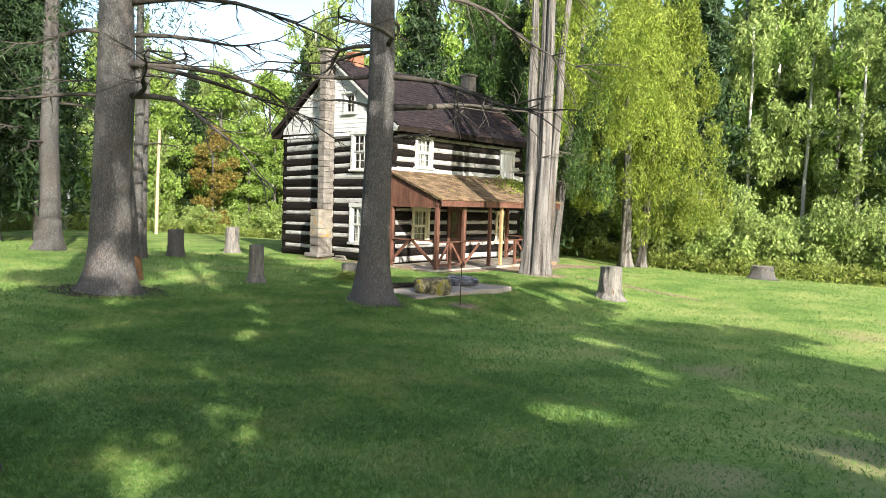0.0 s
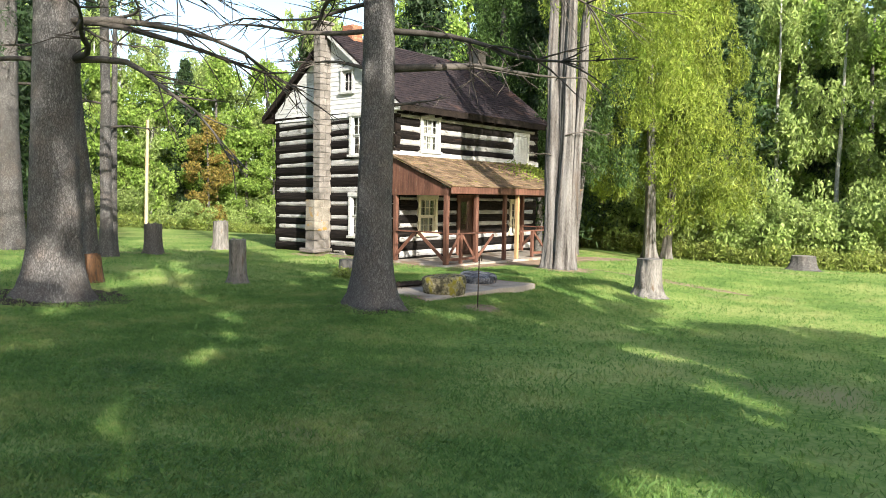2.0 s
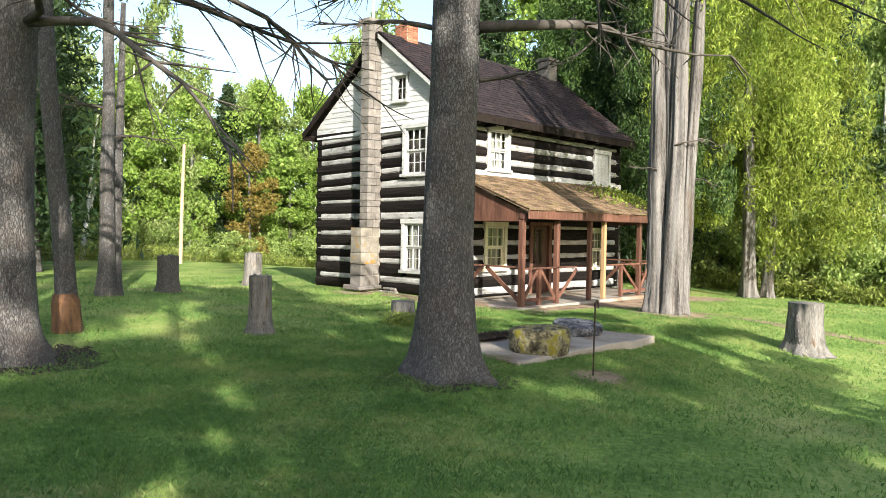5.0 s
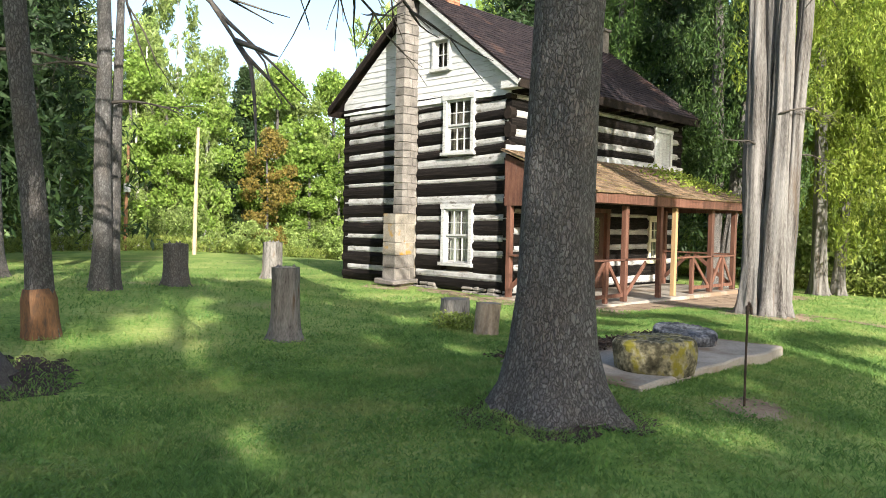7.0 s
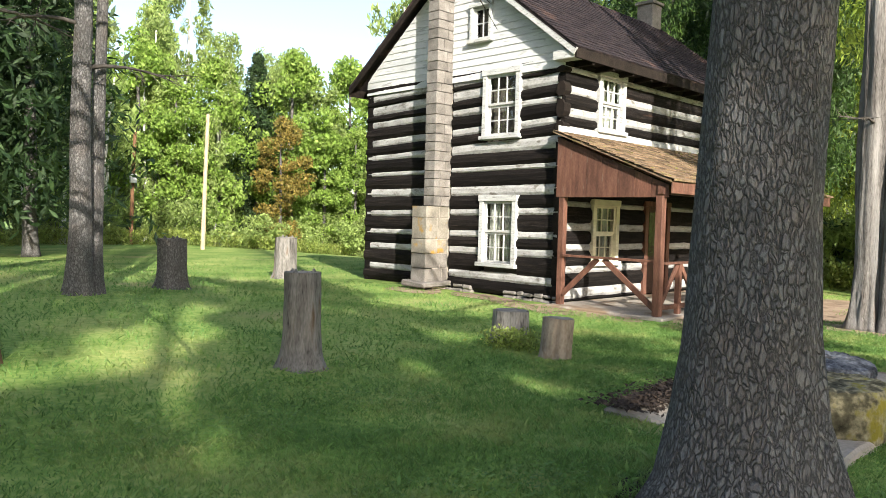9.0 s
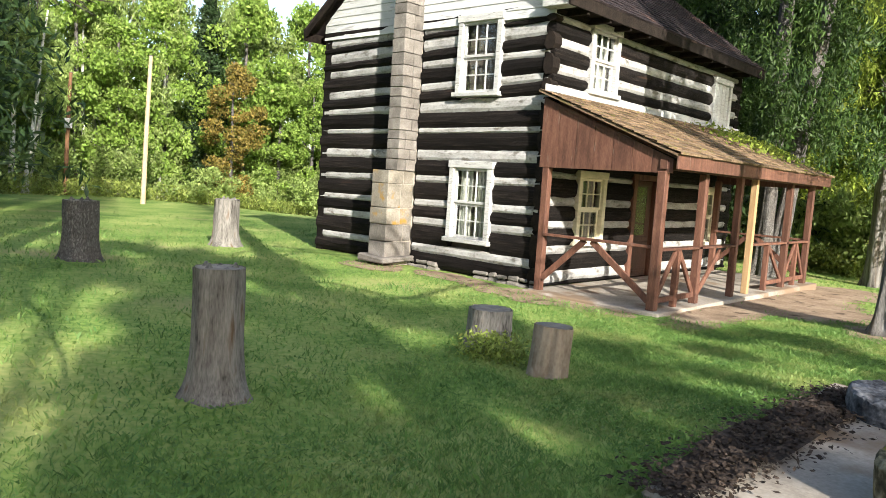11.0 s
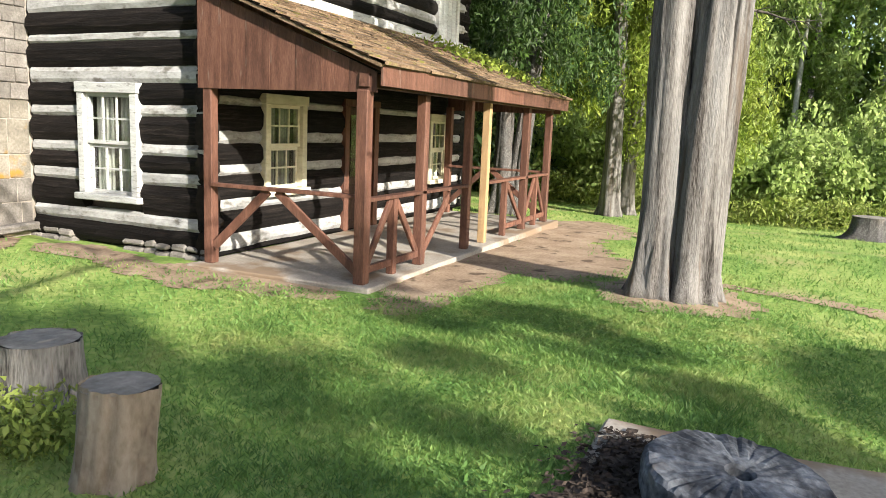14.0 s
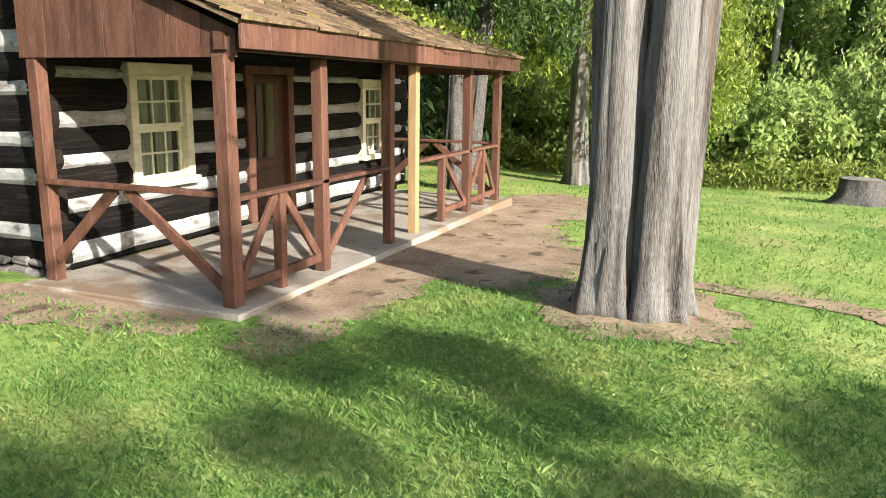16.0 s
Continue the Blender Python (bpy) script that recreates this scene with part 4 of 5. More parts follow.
pine(-11.44, -3.07, 0.40, 18, (0.015, -0.02), 7, "thick-trunked pine with pale bark and drooping dead limbs",
     [(4.15, -52, 3.8, 0.14, -0.05), (4.05, -56, 4.2, 0.0, 0.06), (4.9, -32, 2.4, 0.15, 0.1), (4.9, -60, 4.8, 0.05, 0.22), (5.4, -20, 3.2, 0.2, 0.2), (5.0, 170, 2.6, 0.1, 0.3), (5.8, -45, 4.6, 0.1, 0.2), (6.4, -75, 4.0, 0.1, 0.25), (4.2, 130, 2.6, 0.1, 0.3), (6.8, 0, 3.0, 0.1, 0.2), (4.9, -54, 4.4, 0.0, 0.15)], (3200, 9.5, 19, 2.8))
pine(-17.62, -12.66, 0.36, 16, (0.045, -0.055), 9, "large pine trunk beside the path", [(5.5, -60, 3.0, 0.2, 0.3)], (6000, 8, 17, 3.0))
pine(-8.7, 6.2, 0.30, 16, (0.01, -0.01), 12, "grey pine trunk at the edge of the trees", [(3.6, 200, 2.0, 0.1, 0.3), (4.8, -20, 2.4, 0.1, 0.3), (5.5, 90, 2.0, 0.1, 0.3)], (4500, 5.5, 16, 2.4))
pine(-10.9, 6.9, 0.33, 17, (0.0, 0.0), 13, "grey pine trunk at the edge of the trees", [(4.0, -60, 2.0, 0.1, 0.3)], (4500, 5.0, 16, 2.4))
pine(-7.82, 2.56, 0.15, 12, (0.004, -0.012), 15, "slender double-stemmed grey tree", [(3.4, 10, 1.6, 0.4, 0.3), (4.0, 190, 1.4, 0.4, 0.3)], (2000, 6.5, 13, 1.8), 0.4)
pine(-7.55, 2.80, 0.13, 6.2, (0.03, 0.0), 16, "broken dead stem with ragged top", [(3.5, 90, 0.8, 0.6, 0.2)], None, 0.4)
lean_tree = pine(-9.97, -1.31, 0.15, 12, (-0.055, 0.035), 18, "leaning grey trunk with a rust-brown bare foot", [(4.4, 200, 1.8, 0.3, 0.3), (5.0, 20, 2.0, 0.2, 0.3)], (1800, 7.5, 13, 1.8), 0.3)
zs = [0, 0.12, 0.25, 0.4, 0.55, 0.68]
bm = tube([(-0.055 * q, 0.035 * q, q) for q in zs], [0.176 * (1 + 0.3 * math.exp(-q * 2.6)) * (1 - 0.15 * (q > 0.6)) for q in zs], 16, 0.16, 2.2, 18, lobes=0.1)
part("bare_foot", bm, RUST_WOOD, lean_tree, "rust-brown stripped foot", smooth=True)


def cedar(x, y, stems, seed, label, clumps, n, mat=CEDAR_BARK, leaf=CEDAR_LEAF, leaf_size=(0.19, 0.048), droop=0.6):
    """An arborvitae: several fused stems and hanging sprays."""
    t = thing("cedar_tree", label, "tree", foot(x, y), "cedars")
    for i, (dx, dy, r, h, lx, ly) in enumerate(stems):
        bm, pts, rad = trunk_mesh(h, r, r * 0.4, (lx, ly), 0.30, seed + i * 5, 56, 0.30, 0.30)
        bm.transform(Matrix.Translation((dx, dy, 0)))
        part("trunk", bm, mat, t, smooth=True)
    if clumps:
        c = crown_points(int(n * 1.5), clumps)
        o = new("crown", quads_mesh("crown", leaves_at(c, *leaf_size, droop), leaf))
        o.parent = t
    return t


def hanging(seed, n, base, top, radius, shape=1.0, at=(0, 0)):
    """Clumps of a tall crown: many small drooping tufts in a column."""
    rnd = random.Random(seed)
    out = []
    for i in range(n):
        t = rnd.random()
        r = radius * (1 - t ** 1.6 * 0.75) * rnd.uniform(0.35, 1.0) ** shape
        a = rnd.uniform(0, 2 * math.pi)
        s = rnd.uniform(0.22, 0.55) * (0.7 + radius * 0.18)
        out.append((at[0] + r * math.cos(a), at[1] + r * math.sin(a), base + (top - base) * t, s * 0.8, s * 0.8, s * 1.5))
    return out


CEDAR = cedar(0.92, -5.24, [(-0.08, 0.16, 0.21, 9, -0.004, 0.008), (0.06, 0.02, 0.19, 11, 0.0, -0.006), (-0.02, -0.17, 0.215, 10, 0.004, -0.014), (0.16, -0.24, 0.185, 9, 0.015, -0.048)], 21, "pale multi-stemmed cedar with fused furrowed trunks", hanging(4, 130, 4.6, 13, 2.7, at=(1.9, -0.9)), 26000, leaf_size=(0.14, 0.036))
for i, (z, ang, ln) in enumerate(((2.9, -60, 0.9), (3.4, 20, 1.2), (3.1, 160, 0.8), (3.8, -20, 1.6), (3.6, 230, 1.1))):
    an = radians(ang)
    dead_limb(CEDAR, (0.05 + 0.3 * math.cos(an), 0.02 + 0.3 * math.sin(an), z), (math.cos(an), math.sin(an), 0.25), ln, 0.022, 0.3, 400 + i)
cedar(13.94, -2.03, [(0, 0, 0.25, 10, -0.04, 0.01)], 31, "dark furrowed cedar trunk with hanging sprays", hanging(5, 170, 3.2, 13, 3.0, at=(-0.3, 0)), 24000)
cedar(15.16, -2.24, [(0, 0, 0.20, 9, 0.05, -0.03)], 35, "leaning cedar with low yellow-green sprays", hanging(6, 190, 1.9, 12, 2.9, at=(0.4, -1.2)), 26000)
cedar(9.6, -0.45, [(0, 0.1, 0.24, 11, 0.0, 0.01), (0.1, -0.12, 0.22, 11, 0.03, -0.09)], 41, "dark cedar behind the porch's far end", hanging(7, 190, 2.9, 13, 2.7, at=(0.6, 0.2)), 24000, BARK, DARK_CEDAR)
cedar(11.6, 4.5, [(0, 0, 0.28, 11, 0.02, 0.0)], 45, "dark cedar behind the house", hanging(8, 170, 3.0, 13.5, 3.0), 20000, BARK, DARK_CEDAR)


# ---- woods ----
def make_variant(kind, seed):
    rnd = random.Random(seed)
    if kind == "broad":
        cl = []
        for i in range(60):
            t = rnd.random()
            r = 2.6 * math.sin(math.pi * min(1, 0.18 + 0.82 * t)) ** 0.7 * rnd.uniform(0.3, 1)
            a = rnd.uniform(0, 6.28)
            s = rnd.uniform(0.45, 0.95)
            cl.append((r * math.cos(a), r * math.sin(a), 1.2 + 9.5 * t, s, s, s * 0.75))
        return quads_mesh("crown", leaves_at(crown_points(10000, cl), 0.22, 0.14, 0.35), BROADLEAF if seed % 3 else PALE_LEAF)
    if kind == "conifer":
        return quads_mesh("crown", leaves_at(conifer_points(11000, 1.6, 13, 2.7, 17), 0.34, 0.085, 0.25), CONIFER)
    if kind == "open":
        cl = []
        for i in range(60):
            t = rnd.random()
            r = 3.0 * math.sin(math.pi * min(1, 0.15 + 0.85 * t)) ** 0.7 * rnd.uniform(0.25, 1)
            a = rnd.uniform(0, 6.28)
            s = rnd.uniform(0.20, 0.42)
            cl.append((r * math.cos(a), r * math.sin(a), 2.6 + 8.2 * t, s, s, s * 0.8))
        return quads_mesh("crown", leaves_at(crown_points(3900, cl), 0.24, 0.16, 0.2), BROADLEAF)
    return quads_mesh("crown", leaves_at(crown_points(7000, hanging(seed, 70, 0.8, 11.5, 2.1)), 0.28, 0.09, 0.5), PALE_LEAF)


VARIANTS = {k: [make_variant(k, s) for s in ss] for k, ss in (("broad", (1, 2, 3, 4)), ("conifer", (5, 6)), ("birch", (7, 8)), ("open", (9, 10, 11)))}
bm, _, _ = trunk_mesh(11, 0.16, 0.05, (0.01, 0.01), 0.4, 50, 8, 0.1, 0)
WOOD_TRUNK = mesh_of("trunk", bm, BARK, True)
bm, _, _ = trunk_mesh(11, 0.12, 0.04, (-0.01, 0.01), 0.3, 52, 8, 0.1, 0)
PALE_TRUNK = mesh_of("trunk", bm, WHITE_BARK, True)
LABELS = {"broad": "leafy green broadleaf tree at the wood's edge", "conifer": "dark green conifer at the wood's edge", "birch": "tall pale-leaved tree with thin light trunk", "open": "unseen tall open-crowned tree added to shade the lawn"}


def wood_tree(kind, x, y, s, i, mat=None):
    t = thing("forest_tree", LABELS[kind], "tree", foot(x, y, (i * 67) % 360) @ Matrix.Diagonal((s, s, s * (0.9 + 0.25 * ((i * 7) % 5) / 5), 1)), "woodland trees")
    me = VARIANTS[kind][i % len(VARIANTS[kind])]
    o = new("trunk", PALE_TRUNK if kind == "birch" else WOOD_TRUNK)
    o.parent = t
    c = new("crown", me)
    c.parent = t
    if mat:
        c.data = me.copy()
        c.data.materials[0] = mat
        tagged(t, "smaller tree with rust-orange turning leaves")
    return t


rnd = random.Random(77)
k = 0
KINDS = ["broad", "birch", "broad", "birch", "broad", "birch"]
# the wood's edge past the field, round behind the house and away to the open side
EDGE = [(-30, 27), (-12, 31), (4, 33), (16, 32), (25, 24), (29, 12), (31, 2), (30, -7), (29, -16), (26, -25)]
for (ax, ay), (bx, by) in zip(EDGE, EDGE[1:]):
    n = max(2, int(math.hypot(bx - ax, by - ay) / (2.7 if ax > 18 else 1.9)))
    for row, (off, sc) in enumerate(((0.0, 0.95), (5.0, 1.3), (11.0, 1.7))):
        for i in range(n if row < 2 else n // 2 + 1):
            t = (i + rnd.uniform(0.1, 0.9)) / (n if row < 2 else n // 2 + 1)
            x, y = ax + (bx - ax) * t, ay + (by - ay) * t
            out = Vector((x, y, 0)).normalized()
            kind = KINDS[rnd.randrange(6)]
            if rnd.random() < 0.10:
                kind = "conifer"
            if x > 20:
                sc = (1.2, 1.7, 2.1)[row]
            elif x > -8:
                sc = (0.95, 1.22, 1.4)[row]
            wood_tree(kind, x + out.x * (off + rnd.uniform(-1, 1)), y + out.y * (off + rnd.uniform(-1, 1)), sc * rnd.uniform(0.8, 1.2), k)
            k += 1
wood_tree("broad", 12.6, 29.6, 0.72, 1, RUST_LEAF)
for x, y, s in ((-15.6, 8.6, 1.1), (-16, 12.5, 1.1), (-17.5, 8, 1.3), (-13.5, 15, 1.1), (-19, 9, 1.3), (-14, 19, 1.2), (19, 3, 1.1), (17, 9, 1.2), (12.2, 2.6, 1.0), (13.6, 5.6, 1.2), (10.6, 8.2, 1.15), (-3.9, 18.5, 1.4), (-4.8, 22, 1.5), (-6.0, 18.0, 1.4), (24, -1.5, 1.35), (25, -13, 1.4)):
    wood_tree("conifer", x, y, s, k)
    k += 1
# slim pale-stemmed trees that stand clear of the edge
for x, y, s in ((6.2, 33.5, 1.0), (7.0, 34.2, 1.1), (26.0, -6.6, 1.1), (25.0, -9.5, 1.2), (25.5, -3.8, 1.2)):
    wood_tree("birch", x, y, s, k)
    k += 1
# unseen tall open-crowned trees added behind the walker for the lawn's broken shade
for x, y, s in ((-45, -34, 1.35), (-41, -30, 1.25), (-37.5, -34, 1.4), (-34.5, -29.5, 1.3), (-31.5, -33, 1.45), (-28.8, -29, 1.35), (-27.6, -33, 1.48), (-22.6, -32, 1.62), (-20.6, -29, 1.22), (-18.8, -32, 1.32), (-16.6, -29.5, 1.2), (-13.4, -30, 1.05), (-20.3, -25.5, 1.3), (-14.6, -28.5, 1.0), (-38, -39, 1.55), (-30, -38, 1.55), (-19.5, -37, 1.5), (-17.0, -25.2, 1.2), (-18.2, -23.4, 1.05), (-9.6, -20.8, 0.9), (-18.6, -27.6, 1.35), (-22.6, -26.4, 1.35)):
    wood_tree("open", x, y, s, k)
    k += 1


# bushes and tall weeds along the edges
def bush(x, y, r, h, mat, seed):
    rnd = random.Random(seed)
    cl = [(rnd.uniform(-r, r), rnd.uniform(-r, r), rnd.uniform(0.2, 1) * h, r * 0.4, r * 0.4, h * 0.25) for _ in range(14)]
    o = new("bush", quads_mesh("bush", leaves_at(crown_points(2600, cl), 0.17, 0.10, 0.3), mat))
    o.matrix_basis = foot(x, y)
    return tagged(o, "leafy green bush at the edge of the wood", "bush", "edge bushes")


bushes = [bush(-4 + i * 3.6, 29.6 + rnd.uniform(-0.6, 0.6), 1.5, rnd.uniform(1.4, 2.6), PALE_LEAF, i) for i in range(6)]
for i in range(64):
    b = bushes[i % 6]
    a = i / 30 if i < 8 else 0
    x, y = (17 + 20 * a, 29 - 45 * a) if i < 8 else (19.6 + rnd.uniform(-1.6, 2.4) + max(0.0, 2.5 * ((i - 8) / 28 - 1)), 9 - (i - 8) * 0.56)
    copy_thing(b, foot(x, y, i * 50) @ Matrix.Diagonal((1.1, 1.1, rnd.uniform(0.8, 1.5), 1)))


def weeds(name, n, area, h, mat, label):
    pts = np.array([area(rnd) for _ in range(n)])
    tops = np.array([noise.noise(Vector((x * 0.9, y * 0.9, 2))) for x, y in pts])
    z = np.array([ground_z(x, y) for x, y in pts]) + h * (1 + 0.5 * tops) * RNG.uniform(0, 1, n) ** 0.8
    return tagged(new(name, quads_mesh(name, leaves_at(np.column_stack([pts, z]), 0.20, 0.055, -0.35), mat)), label, "weeds", kind="stuff")


weeds("tall_weeds", 30000, lambda r: (lambda t: (-20 + 42 * t, 27.5 + r.uniform(0, 3.5)))(r.random()), 0.75, WEED, "tall yellow-green weeds at the field's edge")
weeds("tall_weeds", 30000, lambda r: (lambda t: (16.8 + r.uniform(0, 3.6) + 1.2 * math.sin(t * 9), 12 - 34 * t))(r.random()), 0.8, WEED, "tall yellow-green weeds at the field's edge")


# ---- stumps, stones and poles ----
def stump(x, y, r, h, seed, label, rz=0, mat=BARE_WOOD, spike=0.0, flare=0.35, lean=(0, 0)):
    t = thing("tree_stump", label, "stump", foot(x, y, rz, 0.03), "stumps")
    zs = [z * h for z in (0, 0.05, 0.11, 0.18, 0.26, 0.36, 0.48, 0.6, 0.72, 0.84, 0.94, 1.0)]
    pts = [(lean[0] * z, lean[1] * z, z) for z in zs]
    rad = [r * (1 + flare * math.exp(-z * 7)) for z in zs]
    bm = tube(pts, rad, 48, 0.16, 3.2, seed, lobes=0.2, cap=False)
    for v in bm.verts:
        a = math.atan2(v.co.y - lean[1] * v.co.z, v.co.x - lean[0] * v.co.z)
        crack = max(0.0, noise.noise(Vector((math.cos(a) * 5 + seed, math.sin(a) * 5, v.co.z * 0.8))) - 0.25)
        v.co.x -= math.cos(a) * r * 0.30 * crack
        v.co.y -= math.sin(a) * r * 0.30 * crack
    part("bark", bm, mat, t, smooth=True)
    bm = bmesh.new()
    ring, inner = [], []
    for j in range(18):
        a = 2 * math.pi * j / 18
        k = 1 + 0.08 * noise.noise(Vector((math.cos(a) * 2 + seed, math.sin(a) * 2, h)))
        ring.append(bm.verts.new((lean[0] * h + r * k * 0.98 * math.cos(a), lean[1] * h + r * k * 0.98 * math.sin(a), h - 0.002)))
        inner.append(bm.verts.new((lean[0] * h + r * 0.4 * math.cos(a), lean[1] * h + r * 0.4 * math.sin(a), h + 0.012 * noise.noise(Vector((a, seed, 0))))))
    for j in range(18):
        bm.faces.new((ring[j], ring[(j + 1) % 18], inner[(j + 1) % 18], inner[j]))
    bm.faces.new(inner)
    part("cut_face", bm, CUT_WOOD, t, "weathered grey cut face")
    if spike:
        for i in range(5):
            a = seed + i * 1.2
            p = Vector((math.cos(a) * r * 0.6, math.sin(a) * r * 0.6, h - 0.02))
            part("splinter", tube([p, p + Vector((0.01, 0.01, spike * (0.5 + 0.5 * math.sin(i * 2.1) ** 2)))], [r * 0.22, 0.008], 5), mat, t)
    return t


stump(-7.51, -2.58, 0.172, 0.95, 1, "tall weathered stump with cracked grey bark", spike=0.06, flare=0.5)
stump(-5.93, 3.67, 0.225, 0.88, 2, "dark-barked stump with grey cut top", mat=BARK, spike=0.08)
stump(-1.83, 6.55, 0.25, 1.0, 3, "brown stump with broken top", spike=0.08)
split = stump(-0.68, -8.64, 0.28, 0.88, 4, "stump of a felled tree with a loose bark strip", flare=0.5)
part("bark_strip", tube([(-0.22, -0.02, 0.08), (-0.30, 0.02, 0.4), (-0.32, 0.03, 0.72)], [0.09, 0.06, 0.02], 7, 0.2, 3, 4), BARK, split, "dark loose strip of bark")
stump(13.4, -8.37, 0.42, 0.60, 5, "low broad stump with spreading roots", mat=BARK, flare=0.8)
stump(-4.11, -2.33, 0.225, 0.45, 6, "low pale stump with beetle holes beside weeds", flare=0.3)
stump(-4.58, -3.39, 0.182, 0.49, 7, "upright cut log section with smooth bark", mat=LOG_BARK, flare=0.02, lean=(0.10, -0.02))


def millstone(x, y, r, h, mat, seed, tilt, label, lift=0.0):
    """A round stone with an eye, dressed furrows on its face and a chipped rim."""
    t = thing("millstone", label, "millstone", pose(x, y, ground_z(x, y) + lift, *tilt), "millstones")
    bm = bmesh.new()
    seg = 96
    prof = [(0.15, 0.0), (0.14, 0.9), (0.17, 0.985), (0.32, 1.0), (0.50, 1.0), (0.68, 1.0), (0.84, 0.985), (0.955, 0.96), (1.0, 0.86), (1.01, 0.6), (1.0, 0.3), (0.95, 0.0)]
    rings = []
    for i in range(seg):
        a = 2 * math.pi * i / seg
        ring = []
        for q, (u, v) in enumerate(prof):
            d = Vector((math.cos(a) * 2.2 + seed, math.sin(a) * 2.2, v * 2))
            chip = r * (0.07 * noise.noise(d) + 0.03 * noise.noise(d * 4)) * max(0.0, u - 0.4)
            bite = -0.03 * max(0.0, noise.noise(d * 1.7 + Vector((5, 0, 0)))) if q in (6, 7, 8) else 0.0
            groove = -0.007 if 3 < q < 8 and i % 4 == 0 else 0.0
            pit = 0.010 * noise.noise(Vector((math.cos(a) * u * 14, math.sin(a) * u * 14, seed + v)))
            ring.append(bm.verts.new(((u * r + chip) * math.cos(a), (u * r + chip) * math.sin(a), v * h + groove + pit + bite)))
        rings.append(ring)
    for i in range(seg):
        p, q = rings[i], rings[(i + 1) % seg]
        for k in range(len(prof)):
            bm.faces.new((p[k], q[k], q[(k + 1) % len(prof)], p[(k + 1) % len(prof)]))
    bmesh.ops.recalc_face_normals(bm, faces=bm.faces)
    part("disc", bm, mat, t)
    return t


millstone(-3.78, -6.10, 0.40, 0.20, GREY_STONE, 2, (5, -4, 20), "grey round millstone with furrowed face, tilted on the pad", 0.05)
millstone(-5.72, -6.76, 0.42, 0.38, MOSS_STONE, 8, (-2, 2, 70), "thick mossy yellow-brown millstone with round eye", 0.0)
bm = box(-1.85, -0.84, -0.14, 1.85, 0.84, 0.04, 0.02)
bmesh.ops.subdivide_edges(bm, edges=bm.edges[:], cuts=14, use_grid_fill=True)
for v in bm.verts:
    v.co += Vector((0.10 * noise.noise(v.co * 1.3), 0.10 * noise.noise(v.co * 1.3 + Vector((4, 4, 0))), 0.012 * noise.noise(v.co * 2.5)))
solo("concrete_pad", bm, CONCRETE, "flat worn concrete pad set in the lawn", "slab", pose(-4.85, -6.25, ground_z(-4.4, -6.1) + 0.008, 0.4, 0.3, 1))


def flat_litter():
    """Dead leaves and twigs lying along the pad's edge, one loose heap."""
    r = random.Random(6)
    n = 4200
    pts = np.array([(-6.8 + 3.6 * r.random(), -5.62 + r.gauss(0, 0.16), 0.0) for _ in range(n)])
    pts[:, 2] = [ground_z(x, y) + 0.085 + 0.02 * r.random() for x, y, _ in pts]
    return tagged(new("leaf_litter", quads_mesh("leaf_litter", leaves_at(pts, 0.045, 0.022, 0, 0.75), MULCH)), "dark fallen leaf litter along the pad's edge", "litter", kind="stuff")


flat_litter()
patch("leaf_litter_bed", [(-4.9, -5.60, 1.75, 0.24)], MULCH, "dark damp soil along the pad's edge", 0.08, 0.06, 0.5)

stake = thing("iron_stake", "thin rusty iron stake with bent hook", "stake", foot(-6.13, -7.88) @ Matrix.Scale(0.90, 4))
part("rod", tube([(0, 0, -0.05), (0.02, 0.01, 0.5), (0.05, 0.02, 0.98)], [0.013, 0.012, 0.012], 8), IRON, stake)
part("hook", tube([(0.05, 0.02, 0.97), (0.07, 0.03, 1.04), (0.11, 0.03, 1.07), (0.13, 0.02, 1.02), (0.10, 0.0, 0.97)], [0.02, 0.022, 0.02, 0.018, 0.012], 8), IRON, stake)
for x, y, h, r, mat in ((4.2, 22.6, 6.0, 0.10, POLE), (3.6, 29.0, 5.6, 0.10, RUST_WOOD)):
    p = thing("utility_pole", "thin bare wooden pole at the edge of the field", "pole", foot(x, y), "poles")
    part("shaft", tube([(0, 0, 0), (0.06, 0, h / 2), (0.16, 0, h)], [r, r * 0.9, r * 0.75], 10, 0.03), mat, p)
    if mat is RUST_WOOD:
        part("meter_box", box(-0.16, -0.3, h * 0.55, 0.16, -0.14, h * 0.55 + 0.45, 0.02), WHITE, p, "white meter box")
    part("cap", tube([(0.16, 0, h), (0.16, 0, h + 0.03)], [r * 0.8, r * 0.6], 10), BARE_WOOD, p)


def birch(x, y, h, lean, seed):
    """A slim white-stemmed tree, bare low down, with a light crown."""
    t = thing("birch_tree", "slim white-stemmed birch with a light crown", "tree", foot(x, y), "birches")
    bm, pts, rad = trunk_mesh(h, 0.13, 0.04, lean, 0.3, seed, 10, 0.1, 0)
    part("trunk", bm, WHITE_BARK, t, smooth=True)
    c = crown_points(2600, hanging(seed, 40, h * 0.5, h * 1.05, 1.3, at=(lean[0] * h * 0.7, lean[1] * h * 0.7)))
    o = new("crown", quads_mesh("crown", leaves_at(c, 0.20, 0.10, 0.4), PALE_LEAF))
    o.parent = t


for x, y, h, lean, seed in ((0.6, 29.6, 8.0, (0.02, 0), 71), (1.6, 29.9, 8.6, (0.03, 0), 72), (2.0, 29.3, 8.2, (0.10, 0), 73), (2.4, 30.3, 7.6, (0.16, 0.02), 74), (-0.8, 30.4, 8.4, (-0.03, 0), 75)):
    birch(x, y, h, lean, seed)

# ---- grass ----
WAY = [(-19.1, -17.3), (-15.6, -14.2), (-13.1, -10.2), (-12.2, -8.5), (-10.6, -6.7), (-8.6, -6.3), (-5.1, -5.8), (-1.5, -4.6)]


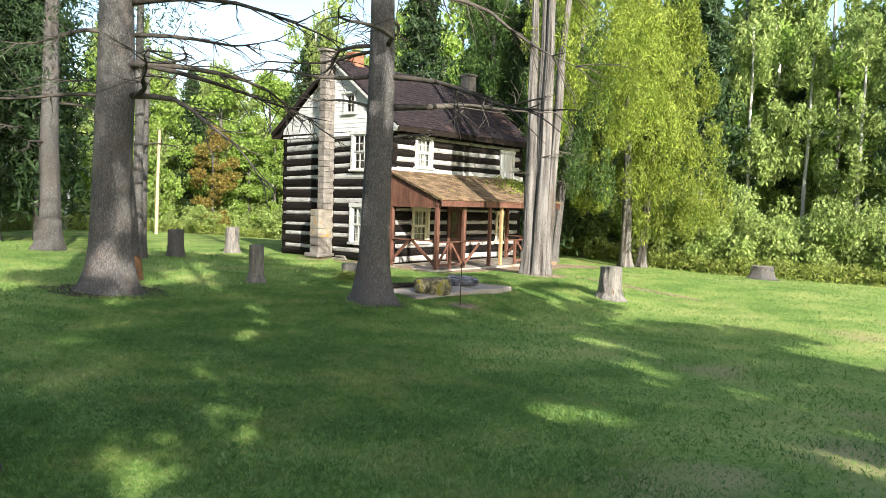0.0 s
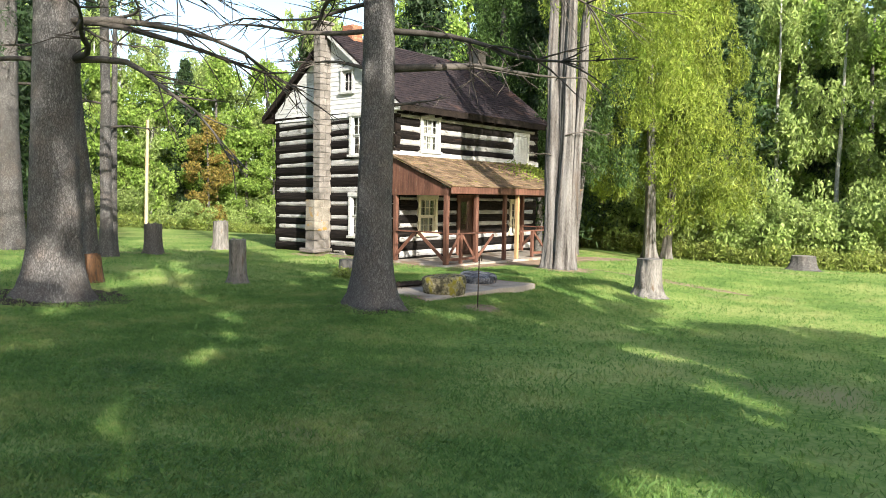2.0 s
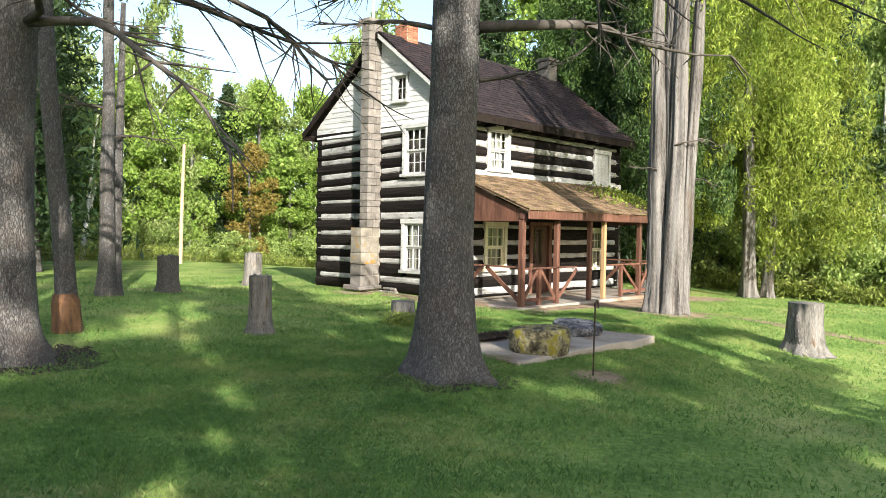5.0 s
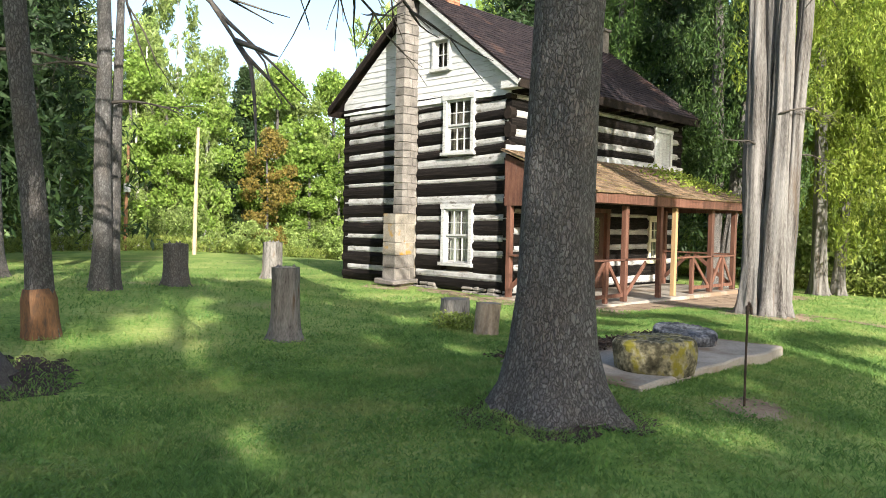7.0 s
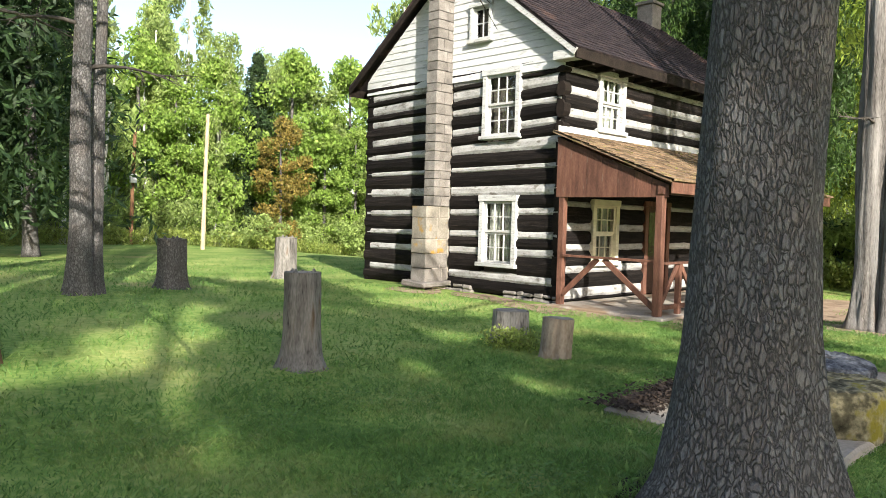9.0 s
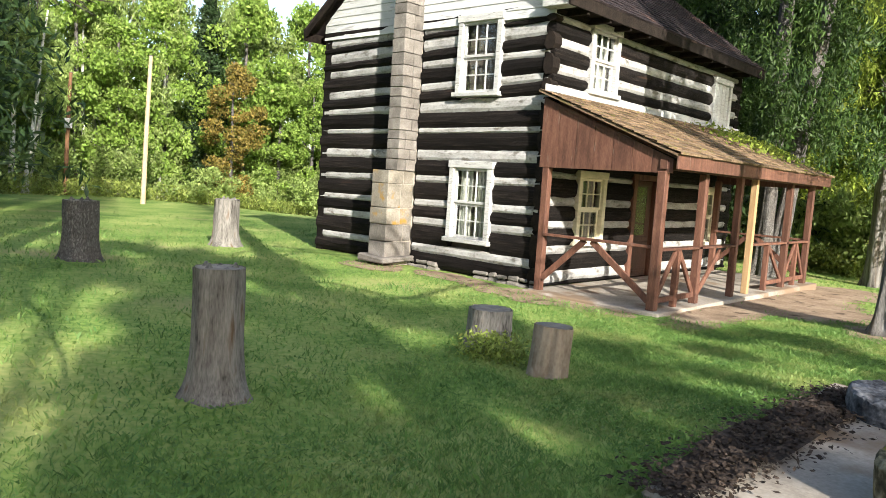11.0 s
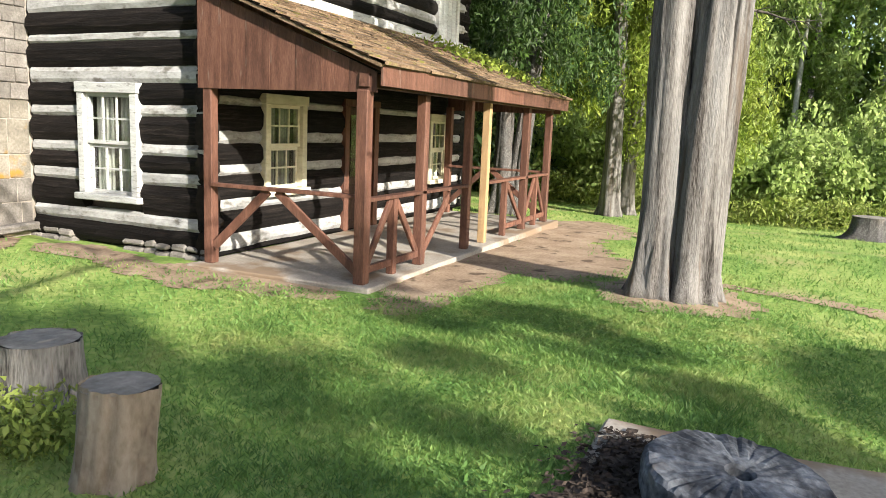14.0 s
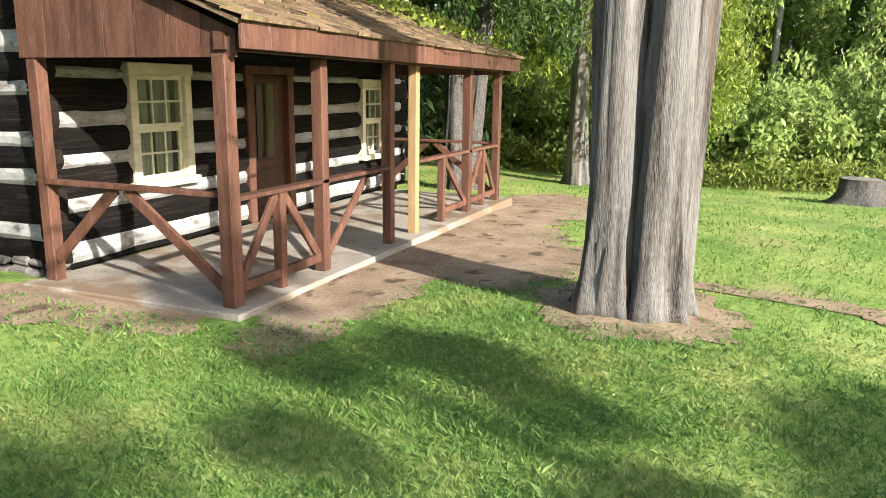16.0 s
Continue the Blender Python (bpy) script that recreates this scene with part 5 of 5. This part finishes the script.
def off_way(x, y):
    """How far from the worn way across the lawn."""
    best = np.full(len(x), 1e9)
    for (ax, ay), (bx, by) in zip(WAY, WAY[1:]):
        ux, uy = bx - ax, by - ay
        t = np.clip(((x - ax) * ux + (y - ay) * uy) / (ux * ux + uy * uy), 0, 1)
        best = np.minimum(best, np.hypot(x - ax - t * ux, y - ay - t * uy))
    return best


def grass(name, n, x0, x1, y0, y1, reach, h, wide, label):
    x, y = RNG.uniform(x0, x1, n), RNG.uniform(y0, y1, n)
    d = off_way(x, y)
    keep = RNG.uniform(0, 1, n) < np.clip((reach[1] - d) / (reach[1] - reach[0]), 0, 1)
    for a, b, p, q in BARE + [(-8.06, -7.17, 0.55, 0.5), (-11.44, -3.07, 0.9, 0.85), (-6.05, -7.92, 0.38, 0.28), (1.15, -5.2, 0.5, 0.5)]:
        keep &= ((x - a) / p) ** 2 + ((y - b) / q) ** 2 > RNG.uniform(0.35, 1.25, n)
    keep &= ~((x > -0.56) & (x < 9.0) & (y > -2.5) & (y < 5.9))
    keep &= ~((abs(x + 4.85) < 1.70) & (abs(y + 6.25 - 0.02 * (x + 4.85)) < 0.72 + 0.10 * np.sin(x * 5.1)))
    x, y = x[keep], y[keep]
    n = len(x)
    z = np.array([ground_z(a, b) for a, b in zip(x, y)])
    tuft = np.array([noise.noise(Vector((a * 1.6, b * 1.6, 3))) for a, b in zip(x, y)])
    base = np.column_stack([x, y, z - 0.004])
    a = RNG.uniform(0, 2 * np.pi, n)
    tall = h * RNG.uniform(0.45, 1.3, n) * (1 + 0.7 * tuft)
    tip = base + np.column_stack([RNG.normal(0, 0.65, n) * tall, RNG.normal(0, 0.65, n) * tall, tall])
    w = np.column_stack([np.cos(a), np.sin(a), np.zeros(n)]) * wide * RNG.uniform(0.6, 1.5, (n, 1))
    mid = base * 0.45 + tip * 0.55 + np.array([0, 0, 0.15 * h])
    return tagged(new(name, quads_mesh(name, np.stack([base - w * 0.6, base + w * 0.6, mid + w, tip], axis=1), GRASS)), label, "grass", kind="stuff")


grass("grass", 1500000, -20, 2, -18.5, 0, (1.2, 3.6), 0.036, 0.0034, "short mown green grass blades")
grass("grass", 420000, -24, 8, -24, 6, (3, 11), 0.042, 0.0055, "short mown green grass blades")
grass("grass", 200000, -26, 24, -26, 20, (12, 22), 0.05, 0.012, "short mown green grass blades")


def clover(n):
    """Low round clover leaves strewn through the near lawn."""
    x, y = RNG.uniform(-16, 1, n), RNG.uniform(-14, -1, n)
    keep = (off_way(x, y) < RNG.uniform(0, 5, n)) & np.array([noise.noise(Vector((a * 0.7, b * 0.7, 8))) > 0.02 for a, b in zip(x, y)])
    keep &= ~((x > -0.56) & (y > -3.2)) & ~((abs(x + 4.8) < 2.2) & (abs(y + 6.3) < 1.1))
    x, y = x[keep], y[keep]
    z = np.array([ground_z(a, b) for a, b in zip(x, y)]) + RNG.uniform(0.012, 0.035, len(x))
    return tagged(new("clover", quads_mesh("clover", leaves_at(np.column_stack([x, y, z]), 0.026, 0.022, 0, 0.8), GRASS)), "low clover leaves in the lawn", "clover", kind="stuff")


clover(220000)
r = random.Random(12)
wp = np.array([(-4.50 + r.gauss(0, 0.17), -2.72 + r.gauss(0, 0.18), 0.24 * r.random() ** 1.3) for _ in range(1500)])
wp[:, 2] += [ground_z(x, y) for x, y, _ in wp]
tagged(new("weeds", quads_mesh("weeds", leaves_at(wp, 0.055, 0.026, -0.15), WEED)), "leafy yellow-green weeds round the low stumps", "weeds", kind="stuff")


def roof_moss():
    """Small plants rooted in the litter on the porch roof's far end."""
    r = random.Random(4)
    pts = []
    for _ in range(900):
        x, y = 6.95 - abs(r.gauss(0, 1.1)), -1.2 + r.gauss(0, 0.5)
        y = max(-2.4, min(-0.1, y))
        pts.append((x, y, 2.30 + (y + 2.46) * 0.392 + r.uniform(0.0, 0.14)))
    return tagged(new("roof_moss", quads_mesh("roof_moss", leaves_at(np.array(pts), 0.10, 0.05, -0.2), CEDAR_LEAF)), "small green plants growing on the porch roof", "moss", kind="stuff")


roof_moss()
